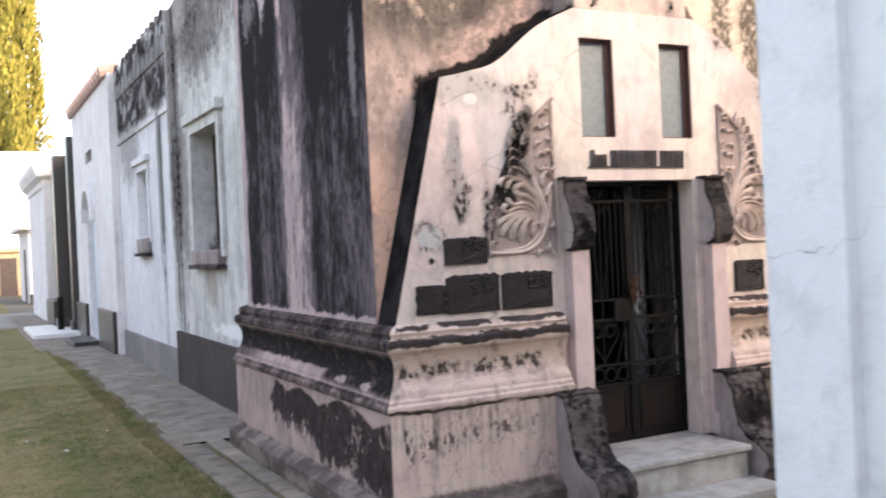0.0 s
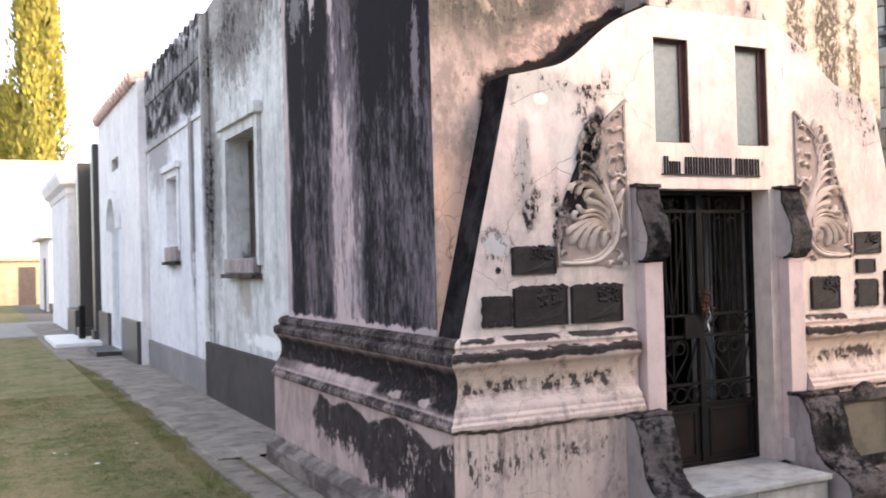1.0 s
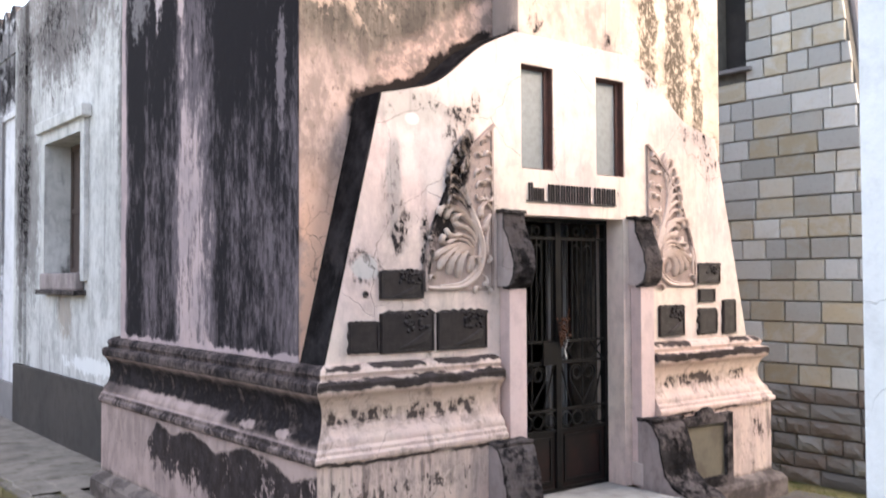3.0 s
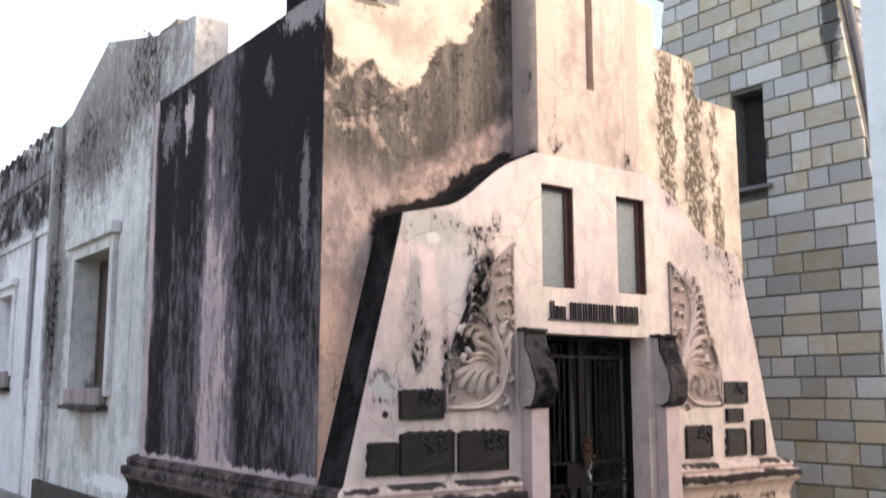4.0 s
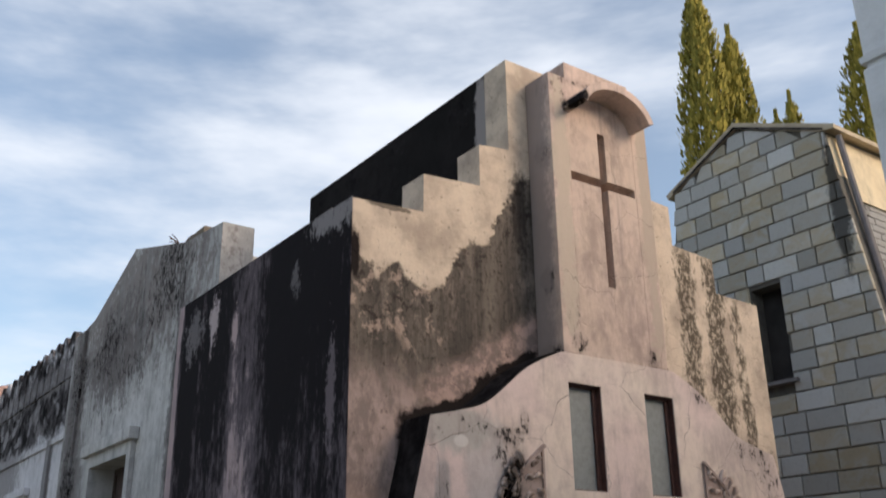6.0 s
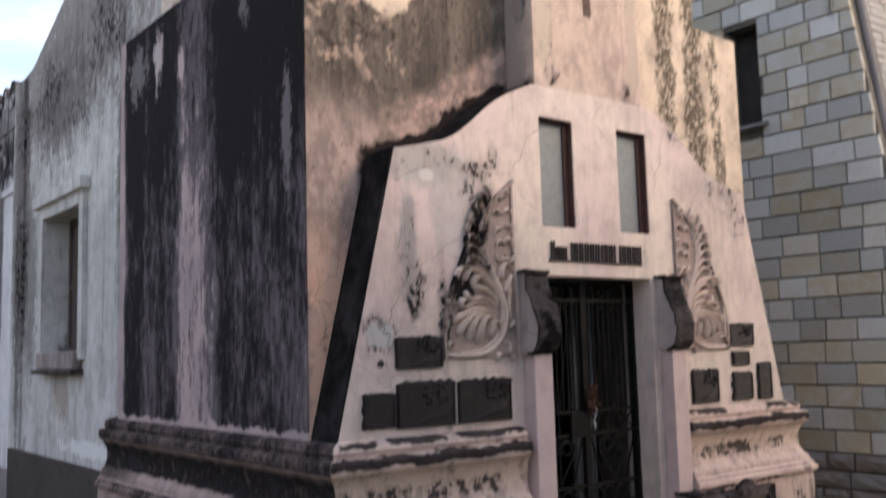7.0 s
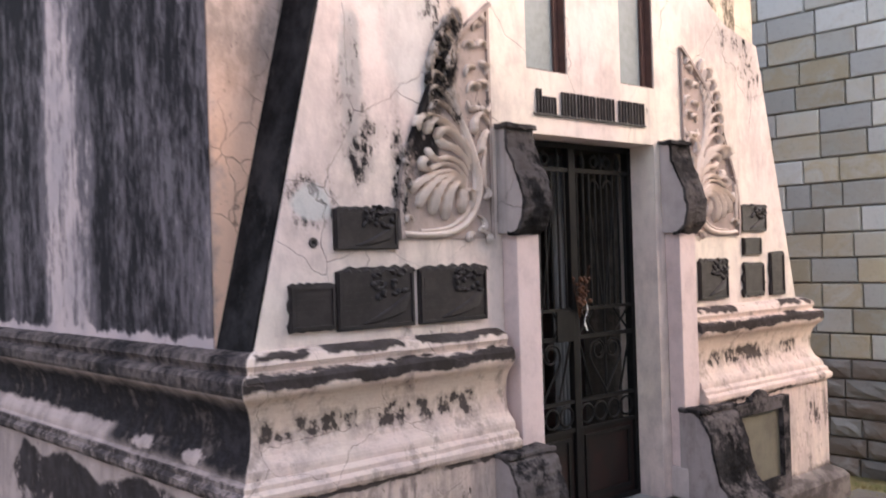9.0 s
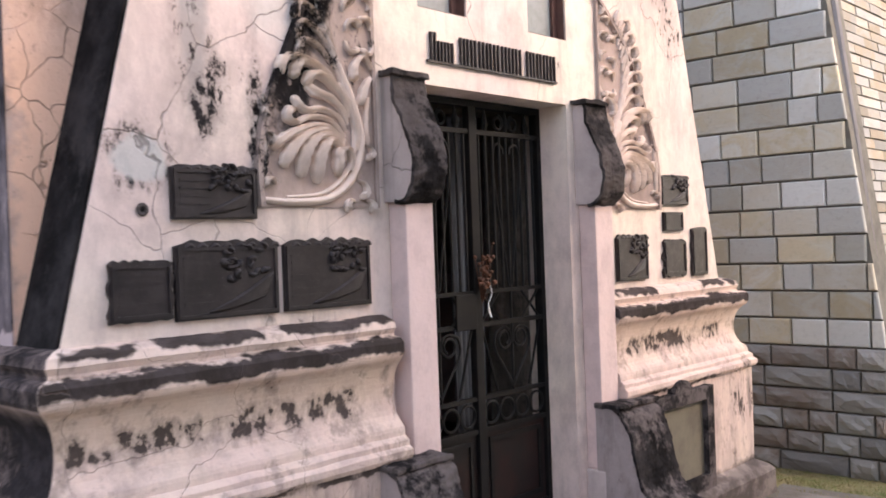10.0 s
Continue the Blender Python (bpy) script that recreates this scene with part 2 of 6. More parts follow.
def stucco(name, base, tint, streak=0.0, mould=0.0, blobs=(), bands=(), crack=0.0, crack_scale=2.2, fine=0.5, patches=(), streak_scale=(3.2, 3.2, 0.22), pale=0.0, runs=0.35, under=(), crack_width=0.007, dirt=0.25, foot=None, soot=(0.034, 0.030, 0.031), mottle=0.4):
    """Weathered lime stucco: two tints, mould running down in streaks, ragged patches and bands, cracks and grain."""
    n = Nodes(name)
    big = n.noise(0.9, 4, 0.55)
    col = n.mix(n.step(big, 0.35, 0.68), base, tint)
    for c, r, colour, rag_ in under:
        col = n.mix(n.math("MULTIPLY", n.blob(c, r, rag_, 5.0, 0.3), 0.92), col, colour)
    grain = n.noise(38, 4, 0.7)
    mid = n.noise(7, 6, 0.65)
    col = n.mix(n.math("MULTIPLY", n.step(mid, 0.46, 0.70), mottle), col, tuple(c * 0.62 for c in base))
    col = n.mix(n.math("MULTIPLY", n.step(grain, 0.55, 0.8), 0.25), col, tuple(c * 0.6 for c in base))
    # broad soft grime
    gr = n.math("ADD", n.math("MULTIPLY", n.noise((3.5, 3.5, 1.6), 6, 0.65, shift=(8, 3, 1)), 0.6), n.math("MULTIPLY", n.noise((17, 17, 9), 5, 0.7, shift=(2, 8, 1)), 0.4))
    col = n.mix(n.math("MULTIPLY", n.step(gr, 0.42, 0.66), dirt), col, tuple(c * 0.38 for c in base))
    if foot:
        zz = n.math("MULTIPLY_ADD", n.math("SUBTRACT", n.noise((6, 6, 3), 5, 0.7), 0.5), 0.06, n.xyz()[2])
        col = n.mix(n.step(zz, foot[0] + 0.02, foot[0] - 0.02), col, foot[1])
    # grey rain runs
    run = n.step(n.noise((9, 9, 0.5), 5, 0.6, shift=(3, 1, 0)), 0.55, 0.78)
    col = n.mix(n.math("MULTIPLY", run, runs), col, (0.16, 0.145, 0.14))
    rag = n.math("ADD", n.math("MULTIPLY", n.noise(14, 6, 0.7, shift=(5, 0, 2)), 0.5), n.math("MULTIPLY", n.noise(2.6, 5, 0.6, shift=(1, 7, 3)), 0.5))
    dark = 0.0
    if streak:
        sn = n.noise(streak_scale, 6, 0.6, shift=(0.3, 0.9, 0))
        v = n.math("ADD", n.math("MULTIPLY", sn, 0.78), n.math("MULTIPLY", rag, 0.3))
        c = 0.74 - streak * 0.42
        dark = n.step(v, c - 0.05, c + 0.07)
        if pale:
            dark = n.math("MULTIPLY", dark, n.math("SUBTRACT", 1.0, n.math("MULTIPLY", n.step(n.noise((16, 16, 1.4), 5, 0.7), 0.6, 0.72), pale)))
    if mould:
        c = 0.68 - mould * 0.3
        m = n.step(rag, c, c + 0.09)
        dark = n.math("MAXIMUM", dark, m)
    fine_break = n.noise((26, 26, 15), 6, 0.75, shift=(9, 2, 5))
    for b in blobs:
        f = n.blob(*b[:2], *(b[2:4] if len(b) > 3 else (0.5, 6.0)))
        halo = n.halo
        a = b[4] if len(b) > 4 else 0.95
        if a < 0.9:
            f = n.math("MULTIPLY", f, n.step(fine_break, 0.66 - a * 0.28, 0.74 - a * 0.24))
        else:
            f = n.math("MULTIPLY", f, n.step(fine_break, 0.30, 0.42))
        col = n.mix(n.math("MULTIPLY", halo, 0.42 * a), col, (0.15, 0.13, 0.125))
        dark = n.math("MAXIMUM", dark, f)
    z = n.xyz()[2]
    for lo, hi, amount, ragged in bands:
        zz = n.math("MULTIPLY_ADD", n.math("SUBTRACT", n.noise((5, 5, 7), 6, 0.7, shift=(lo, 0, 0)), 0.5), ragged, z)
        soft = max(0.008, (hi - lo) * 0.12)
        band = n.math("MULTIPLY", n.step(zz, lo - soft, lo + soft), n.step(zz, hi + soft, hi - soft))
        gap = n.step(n.noise((2.5, 2.5, 3), 4, 0.6, shift=(hi, 4, 0)), 0.6 - amount * 0.4, 0.7 - amount * 0.4)
        dark = n.math("MAXIMUM", dark, n.math("MULTIPLY", band, gap))
    black = n.mix(n.step(n.noise(5, 5, 0.7), 0.35, 0.75), BLACK, soot)
    col = n.mix(dark, col, black)
    for c, r, colour, rag_ in patches:
        f = n.blob(c, r, rag_, 5.0, 0.2)
        if streak > 0.5:
            f = n.math("MULTIPLY", f, n.step(n.noise((12, 12, 1.2), 6, 0.7, shift=(c[1], 0, 0)), 0.34, 0.62))
        col = n.mix(n.math("MULTIPLY", f, 0.9), col, colour)
    h = n.math("ADD", n.math("MULTIPLY", mid, 0.5), n.math("MULTIPLY", grain, 0.25 * fine))
    if crack:
        k = cracks(n, crack_scale, crack_width, crack, shift=(2, 1, 0))
        col = n.mix(n.math("MULTIPLY", k, 0.62), col, (0.10, 0.085, 0.08))
        h = n.math("SUBTRACT", h, n.math("MULTIPLY", k, 0.5))
    n.bump(h, 0.55, 0.02)
    return n.done(col, 0.95, spec=0.02)


PINK, CREAM = (0.67, 0.54, 0.505), (0.70, 0.59, 0.535)
WARM, GREYP = (0.62, 0.50, 0.40), (0.42, 0.385, 0.375)
def side_stucco():
    """Pinkish render under a film of soot that has run down in broad soft bands."""
    n = Nodes("sooty_stucco")
    x, y, z = n.warped((0.11, (3, 3, 0.6)), (0.05, (13, 13, 2.6)), (0.018, (45, 45, 14)))
    rz = n.math("ADD", n.xyz()[2], n.signed((7, 7, 3), 0.16, 6, 0.7))
    across = n.curve(y, [(5.3, 0.60), (5.42, 0.70), (5.55, 0.82), (5.85, 0.70), (6.0, 0.84), (6.28, 0.84), (6.42, 0.62), (6.58, 0.36), (6.66, 0.20), (6.92, 0.20), (7.02, 0.52), (7.28, 0.80), (7.45, 0.66), (7.58, 0.58), (7.70, 0.92), (7.95, 0.92), (8.01, 0.45), (8.05, 0.05), (8.13, 0.05)])
    high = n.both(n.step(z, 2.3, 3.5), n.step(y, 8.04, 7.98))
    d = n.math("ADD", across, n.some(high, 0.36))
    for f in (n.signed((6, 6, 0.5), 0.75), n.signed((20, 20, 1.1), 0.28), n.signed((26, 26, 9), 1.2, 6, 0.75), n.signed((9, 9, 3.5), 1.0, 6, 0.7, shift=(1, 6, 2)), n.signed((2.2, 2.2, 1.6), 0.5, shift=(4, 1, 2))):
        d = n.math("ADD", d, f)
    rim = n.step(rz, 1.265, 1.235)
    d = n.math("SUBTRACT", d, n.some(rim, 0.75))
    pale = n.mix(n.step(n.noise(3.0, 5, 0.6), 0.35, 0.65), (0.46, 0.355, 0.35), (0.35, 0.28, 0.288))
    col = n.mix(n.step(d, 0.16, 0.50), pale, (0.125, 0.103, 0.113))
    col = n.mix(n.step(d, 0.46, 0.92), col, (0.017, 0.0145, 0.0165))
    for c, r, colour, a in (((2.29, 5.5, 2.85), (0.3, 0.05, 0.34), (0.20, 0.165, 0.175), 0.8), ((2.29, 7.35, 3.75), (0.3, 0.07, 0.17), (0.50, 0.42, 0.42), 0.9), ((2.29, 6.95, 3.58), (0.3, 0.045, 0.14), (0.52, 0.40, 0.39), 0.9),
                            ((2.29, 5.52, 3.97), (0.3, 0.30, 0.10), (0.30, 0.275, 0.275), 0.85), ((2.29, 6.0, 3.72), (0.3, 0.05, 0.10), (0.22, 0.20, 0.20), 0.6), ((2.29, 7.75, 3.72), (0.3, 0.16, 0.16), (0.22, 0.20, 0.205), 0.7), ((2.29, 5.62, 1.85), (0.3, 0.03, 0.16), (0.16, 0.135, 0.145), 0.6)):
        col = n.mix(n.some(n.blob(c, r, 0.75, 9.0, 0.35), a), col, colour)
    h = n.math("ADD", n.some(n.noise(9, 6, 0.65), 0.5), n.some(n.noise(46, 4, 0.7), 0.22))
    n.bump(h, 0.5, 0.018)
    return n.done(col, 0.93, spec=0.06)


def parapet_stucco():
    """Cream plaster flaking off in scallops over an olive-grey coat, pink and cracked along the shoulder."""
    n = Nodes("ochre_stucco")
    x, y, z = n.warped((0.08, 4.0), (0.05, 11), (0.025, 34))
    cream = n.mix(n.step(n.noise(4, 6, 0.65), 0.35, 0.7), (0.64, 0.53, 0.415), (0.40, 0.325, 0.26))
    streaks = n.math("ADD", n.signed((16, 16, 0.9), 0.9), n.signed((5, 5, 1.2), 0.8))
    grey = n.mix(n.step(streaks, -0.18, 0.22), (0.080, 0.069, 0.060), (0.165, 0.140, 0.116))
    speck = n.noise((34, 34, 24), 6, 0.75)
    grey = n.mix(n.some(n.step(speck, 0.48, 0.66), 0.7), grey, (0.040, 0.034, 0.031))
    grey = n.mix(n.some(n.step(n.noise((8, 8, 5), 6, 0.7, shift=(4, 4, 4)), 0.52, 0.68), 0.55), grey, (0.25, 0.20, 0.165))
    edge = n.curve(x, [(2.2, 3.82), (2.36, 3.62), (2.46, 3.55), (2.60, 3.66), (2.74, 3.54), (2.92, 3.58), (3.02, 3.74), (3.12, 3.90), (3.34, 3.95), (3.46, 4.25), (3.66, 4.5), (4.8, 4.5), (4.95, 2.9), (6.2, 2.6)])
    over = n.math("SUBTRACT", z, edge)
    up = n.step(over, -0.022, 0.022)
    col = n.mix(up, grey, cream)
    # flakes and dark flecks under the scalloped edge
    flake = n.both(n.within(over, -0.42, 0.03, 0.06), n.step(n.noise((7, 7, 6), 5, 0.7, shift=(2, 0, 5)), 0.52, 0.60))
    leftish = n.step(x, 3.05, 2.85)
    col = n.mix(n.some(n.both(flake, leftish), 0.75), col, (0.42, 0.32, 0.26))
    fleck = n.both(n.within(over, -0.34, 0.05, 0.05), n.step(n.noise((15, 15, 13), 5, 0.7, shift=(7, 0, 1)), 0.56, 0.62))
    col = n.mix(n.some(fleck, 0.85), col, (0.045, 0.036, 0.032))
    # pink strip along the shoulder and down the leaning edge
    shoulder_z = n.curve(x, [(2.3, 2.62), (2.67, 2.71), (2.86, 2.755), (3.08, 2.83), (3.39, 3.07), (3.68, 3.21)])
    rise = n.math("SUBTRACT", z, shoulder_z)
    wing = n.both(n.step(x, 2.70, 2.85), n.step(x, 3.80, 3.70))
    pink = n.mix(n.step(n.noise(11, 5, 0.7), 0.40, 0.60), (0.43, 0.31, 0.265), (0.22, 0.17, 0.15))
    col = n.mix(n.both(n.step(rise, 0.34, 0.20), wing), col, pink)
    strip = n.both(n.step(z, 3.15, 2.75), n.step(x, 2.78, 2.70))
    tan = n.mix(n.step(n.noise((9, 9, 5), 6, 0.7, shift=(1, 5, 0)), 0.40, 0.62), (0.42, 0.32, 0.285), (0.24, 0.19, 0.17))
    tan = n.mix(n.some(n.both(n.step(z, 2.45, 1.85), n.step(x, 2.27, 2.34)), 0.9), tan, (0.74, 0.47, 0.345))
    col = n.mix(strip, col, tan)
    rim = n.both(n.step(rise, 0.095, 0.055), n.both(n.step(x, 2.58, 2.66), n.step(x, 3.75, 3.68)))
    # dark olive runs on the far wing
    far = n.step(x, 4.75, 4.9)
    runs = n.curve(x, [(4.85, 0.1), (5.08, 0.1), (5.18, 0.62), (5.30, 0.60), (5.40, 0.15), (5.50, 0.66), (5.64, 0.66), (5.72, 0.2), (5.80, 0.55), (5.88, 0.45), (5.94, 0.0), (6.2, 0.0)])
    runs = n.math("ADD", runs, n.math("ADD", n.signed((13, 13, 7), 1.5, 6, 0.75, shift=(0, 3, 3)), n.signed((6, 6, 2), 0.7)))
    runs = n.both(n.both(n.step(runs, 0.34, 0.60), far), n.step(z, 4.45, 4.2))
    runs = n.both(runs, n.inv(n.some(n.step(n.noise((30, 30, 18), 6, 0.75, shift=(3, 3, 9)), 0.50, 0.57), 0.75)))
    col = n.mix(n.some(runs, 0.9), col, (0.068, 0.056, 0.040))
    cellar = n.most(n.both(n.step(z, 3.3, 3.0), n.step(x, 3.9, 3.7)), n.some(far, 0.5))
    k = n.both(cracks(n, 6.5, 0.007, 0.45, shift=(2, 1, 0)), cellar)
    col = n.mix(n.some(k, 0.55), col, (0.07, 0.055, 0.05))
    spots = n.step(n.noise((26, 26, 22), 6, 0.75, shift=(9, 2, 5)), 0.60, 0.68)
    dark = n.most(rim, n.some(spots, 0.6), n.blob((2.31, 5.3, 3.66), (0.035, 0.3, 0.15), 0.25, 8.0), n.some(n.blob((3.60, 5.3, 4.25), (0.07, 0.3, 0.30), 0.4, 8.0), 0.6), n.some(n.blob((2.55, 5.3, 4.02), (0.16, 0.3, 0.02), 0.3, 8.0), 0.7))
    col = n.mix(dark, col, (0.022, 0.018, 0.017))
    h = n.math("ADD", n.some(n.noise(8, 6, 0.65), 0.45), n.some(n.noise(40, 4, 0.7), 0.25))
    h = n.math("SUBTRACT", n.math("ADD", h, n.some(up, 0.35)), n.some(k, 0.6))
    n.bump(h, 0.65, 0.022)
    return n.done(col, 0.95, spec=0.03)


def plinth_stucco():
    """Pink plaster mouldings: soot lies on the ledges, fills the hollow on the lane side and runs down the dado."""
    n = Nodes("plinth_stucco")
    rx, ry, rz = n.xyz()
    x, y, z = n.warped((0.035, 5.5), (0.016, 24))
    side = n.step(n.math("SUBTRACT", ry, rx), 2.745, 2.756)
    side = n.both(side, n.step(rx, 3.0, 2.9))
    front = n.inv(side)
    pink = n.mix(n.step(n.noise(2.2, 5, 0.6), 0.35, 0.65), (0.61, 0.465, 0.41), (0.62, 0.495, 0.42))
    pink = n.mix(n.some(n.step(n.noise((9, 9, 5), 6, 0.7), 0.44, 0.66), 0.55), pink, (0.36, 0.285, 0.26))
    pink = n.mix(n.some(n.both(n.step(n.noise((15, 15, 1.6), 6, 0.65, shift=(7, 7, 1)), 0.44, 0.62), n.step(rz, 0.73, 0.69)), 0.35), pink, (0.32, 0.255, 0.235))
    # ground tone of the lane side: a darker copy of the front's pink
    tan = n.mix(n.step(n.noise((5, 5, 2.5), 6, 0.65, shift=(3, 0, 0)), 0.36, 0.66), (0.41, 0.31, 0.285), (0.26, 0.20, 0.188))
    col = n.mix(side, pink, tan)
    warm = n.within(z, 0.93, 1.07, 0.03)
    col = n.mix(n.some(n.both(warm, front), 0.6), col, (0.55, 0.435, 0.345))
    a1, a2, a3 = n.noise((3.2, 3.2, 2), 5, 0.65, shift=(1, 4, 0)), n.noise((10, 10, 8), 6, 0.7, shift=(6, 1, 2)), n.noise((26, 26, 20), 6, 0.72, shift=(2, 2, 7))
    drip = n.noise((19, 19, 2.0), 5, 0.65, shift=(4, 0, 3))
    # lane side
    hollow = n.both(n.within(z, 0.80, 1.06, 0.035), n.math("MULTIPLY_ADD", n.step(a2, 0.28, 0.5), 0.25, 0.75))
    washed = n.both(n.within(z, 0.785, 0.872, 0.012), n.curve(y, [(4.9, 0.0), (6.05, 0.0), (6.15, 1.0), (7.5, 1.0), (7.8, 0.3), (8.3, 0.2)]))
    chips = n.most(n.blob((2.2, 5.78, 0.835), (0.1, 0.10, 0.026), 0.40, 9.0, 0.2), n.blob((2.2, 5.36, 0.83), (0.1, 0.08, 0.026), 0.40, 9.0, 0.2))
    hollow = n.both(hollow, n.inv(n.most(washed, chips)))
    ledge = n.some(n.step(rz, 1.07, 1.08), n.math("MULTIPLY_ADD", n.step(n.math("ADD", n.some(a1, 0.5), n.some(a3, 0.5)), 0.38, 0.58), 0.35, 0.64))
    fillet = n.some(n.within(rz, 0.712, 0.79, 0.004), n.math("MULTIPLY_ADD", n.step(n.math("ADD", n.some(a1, 0.5), n.some(a3, 0.5)), 0.42, 0.56), 0.6, 0.32))
    top = n.curve(y, [(4.85, 0.68), (5.2, 0.60), (5.45, 0.68), (5.8, 0.70), (6.15, 0.62), (6.5, 0.70), (6.85, 0.64), (7.1, 0.69), (7.25, 0.56), (7.38, 0.42), (7.5, 0.1), (8.4, 0.1)])
    low = n.curve(y, [(4.85, 0.16), (5.3, 0.20), (5.7, 0.27), (6.05, 0.18), (6.25, 0.36), (6.8, 0.41), (7.1, 0.40), (7.3, 0.48), (8.4, 0.5)])
    fringe = n.math("ADD", n.some(n.math("SUBTRACT", drip, 0.5), 0.40), n.some(n.math("SUBTRACT", a2, 0.5), 0.5))
    dado = n.both(n.step(n.math("SUBTRACT", top, z), -0.012, 0.012), n.step(n.math("SUBTRACT", n.math("ADD", z, fringe), low), -0.03, 0.03))
    bald = n.math("ADD", n.some(n.math("SUBTRACT", n.noise((8, 8, 3.6), 6, 0.7, shift=(2, 9, 4)), 0.5), 1.5), n.some(n.math("SUBTRACT", a3, 0.5), 0.8))
    dado = n.both(dado, n.inv(n.step(bald, 0.10, 0.24)))
    lane = n.most(hollow, ledge, fillet, n.some(dado, 0.93), n.some(n.step(a3, 0.60, 0.68), 0.6))
    # front
    band = n.both(n.within(z, 1.088, 1.142, 0.006), n.math("MULTIPLY_ADD", n.step(a1, 0.30, 0.36), 0.9, 0.1))
    crest = n.both(n.within(z, 1.185, 1.226, 0.006), n.step(n.noise((2.6, 2.6, 1), 4, 0.6, shift=(2, 4, 0)), 0.44, 0.48))
    reach = n.curve(rx, [(2.15, 0.2), (2.35, 0.8), (3.25, 1.0), (3.38, 0.0), (4.9, 0.0), (5.1, 0.9), (5.9, 0.9), (6.2, 0.4)])
    zone = n.both(n.within(rz, 0.895, 0.99, 0.03), reach)
    blot = n.math("ADD", n.some(n.noise((5, 5, 4), 4, 0.6, shift=(3, 1, 8)), 0.4), n.some(n.noise((15, 15, 10), 6, 0.7, shift=(5, 1, 2)), 0.6))
    row = n.step(n.math("MULTIPLY_ADD", n.math("SUBTRACT", zone, 1.0), 0.16, blot), 0.462, 0.50)
    smudge = n.some(n.step(n.math("MULTIPLY_ADD", n.math("SUBTRACT", zone, 1.0), 0.12, blot), 0.40, 0.50), 0.42)
    line = n.both(n.within(z, 0.700, 0.724, 0.004), n.step(a1, 0.44, 0.50))
    haze = n.some(n.both(n.within(z, 0.80, 0.97, 0.04), n.step(a2, 0.46, 0.68)), 0.22)
    run = n.both(n.step(n.math("ADD", n.some(drip, 0.7), n.some(a2, 0.35)), 0.52, 0.64), n.both(n.step(n.math("ADD", z, n.some(n.math("SUBTRACT", a1, 0.5), 0.9)), 0.40, 0.55), n.step(z, 0.72, 0.69)))
    run = n.some(run, n.curve(rx, [(2.15, 0.35), (2.3, 0.75), (2.95, 0.75), (3.1, 0.4), (3.5, 0.3), (5.9, 0.2), (6.05, 0.9), (6.2, 0.7)]))
    field = n.both(n.within(rz, 0.40, 0.66, 0.10), n.curve(rx, [(2.15, 0.7), (2.3, 1.0), (2.95, 1.0), (3.15, 0.6), (3.5, 0.5), (5.85, 0.3), (6.0, 1.0), (6.2, 1.0)]))
    tears = n.math("ADD", n.some(n.noise((16, 16, 3.2), 5, 0.65, shift=(4, 0, 3)), 0.5), n.some(n.noise((24, 24, 14), 6, 0.72, shift=(1, 8, 2)), 0.5))
    peck = n.step(n.math("MULTIPLY_ADD", n.math("SUBTRACT", field, 1.0), 0.14, tears), 0.51, 0.545)
    plain_front = n.most(n.some(band, 0.95), n.some(crest, 0.93), n.some(row, 0.9), smudge, n.some(line, 0.85), haze, n.some(run, 0.75), n.some(peck, 0.85), n.some(n.step(a3, 0.66, 0.72), 0.4))
    dark = n.most(n.both(side, lane), n.both(front, plain_front))
    black = n.mix(n.step(a2, 0.40, 0.65), (0.010, 0.0085, 0.009), (0.034, 0.028, 0.030))
    col = n.mix(dark, col, black)
    foot = n.mix(n.step(n.noise((3.5, 3.5, 6), 6, 0.7, shift=(5, 5, 1)), 0.40, 0.62), (0.085, 0.070, 0.064), (0.20, 0.165, 0.148))
    col = n.mix(n.step(n.math("ADD", rz, n.some(n.math("SUBTRACT", a2, 0.5), 0.09)), 0.225, 0.180), col, foot)
    k = cracks(n, 2.4, 0.006, 0.7, shift=(2, 1, 0))
    col = n.mix(n.some(n.both(k, front), 0.6), col, (0.13, 0.10, 0.09))
    h = n.math("ADD", n.some(n.noise(8, 6, 0.65), 0.5), n.some(n.noise(42, 4, 0.7), 0.22))
    n.bump(n.math("SUBTRACT", h, n.some(k, 0.5)), 0.5, 0.018)
    return n.done(col, 0.94, spec=0.04)


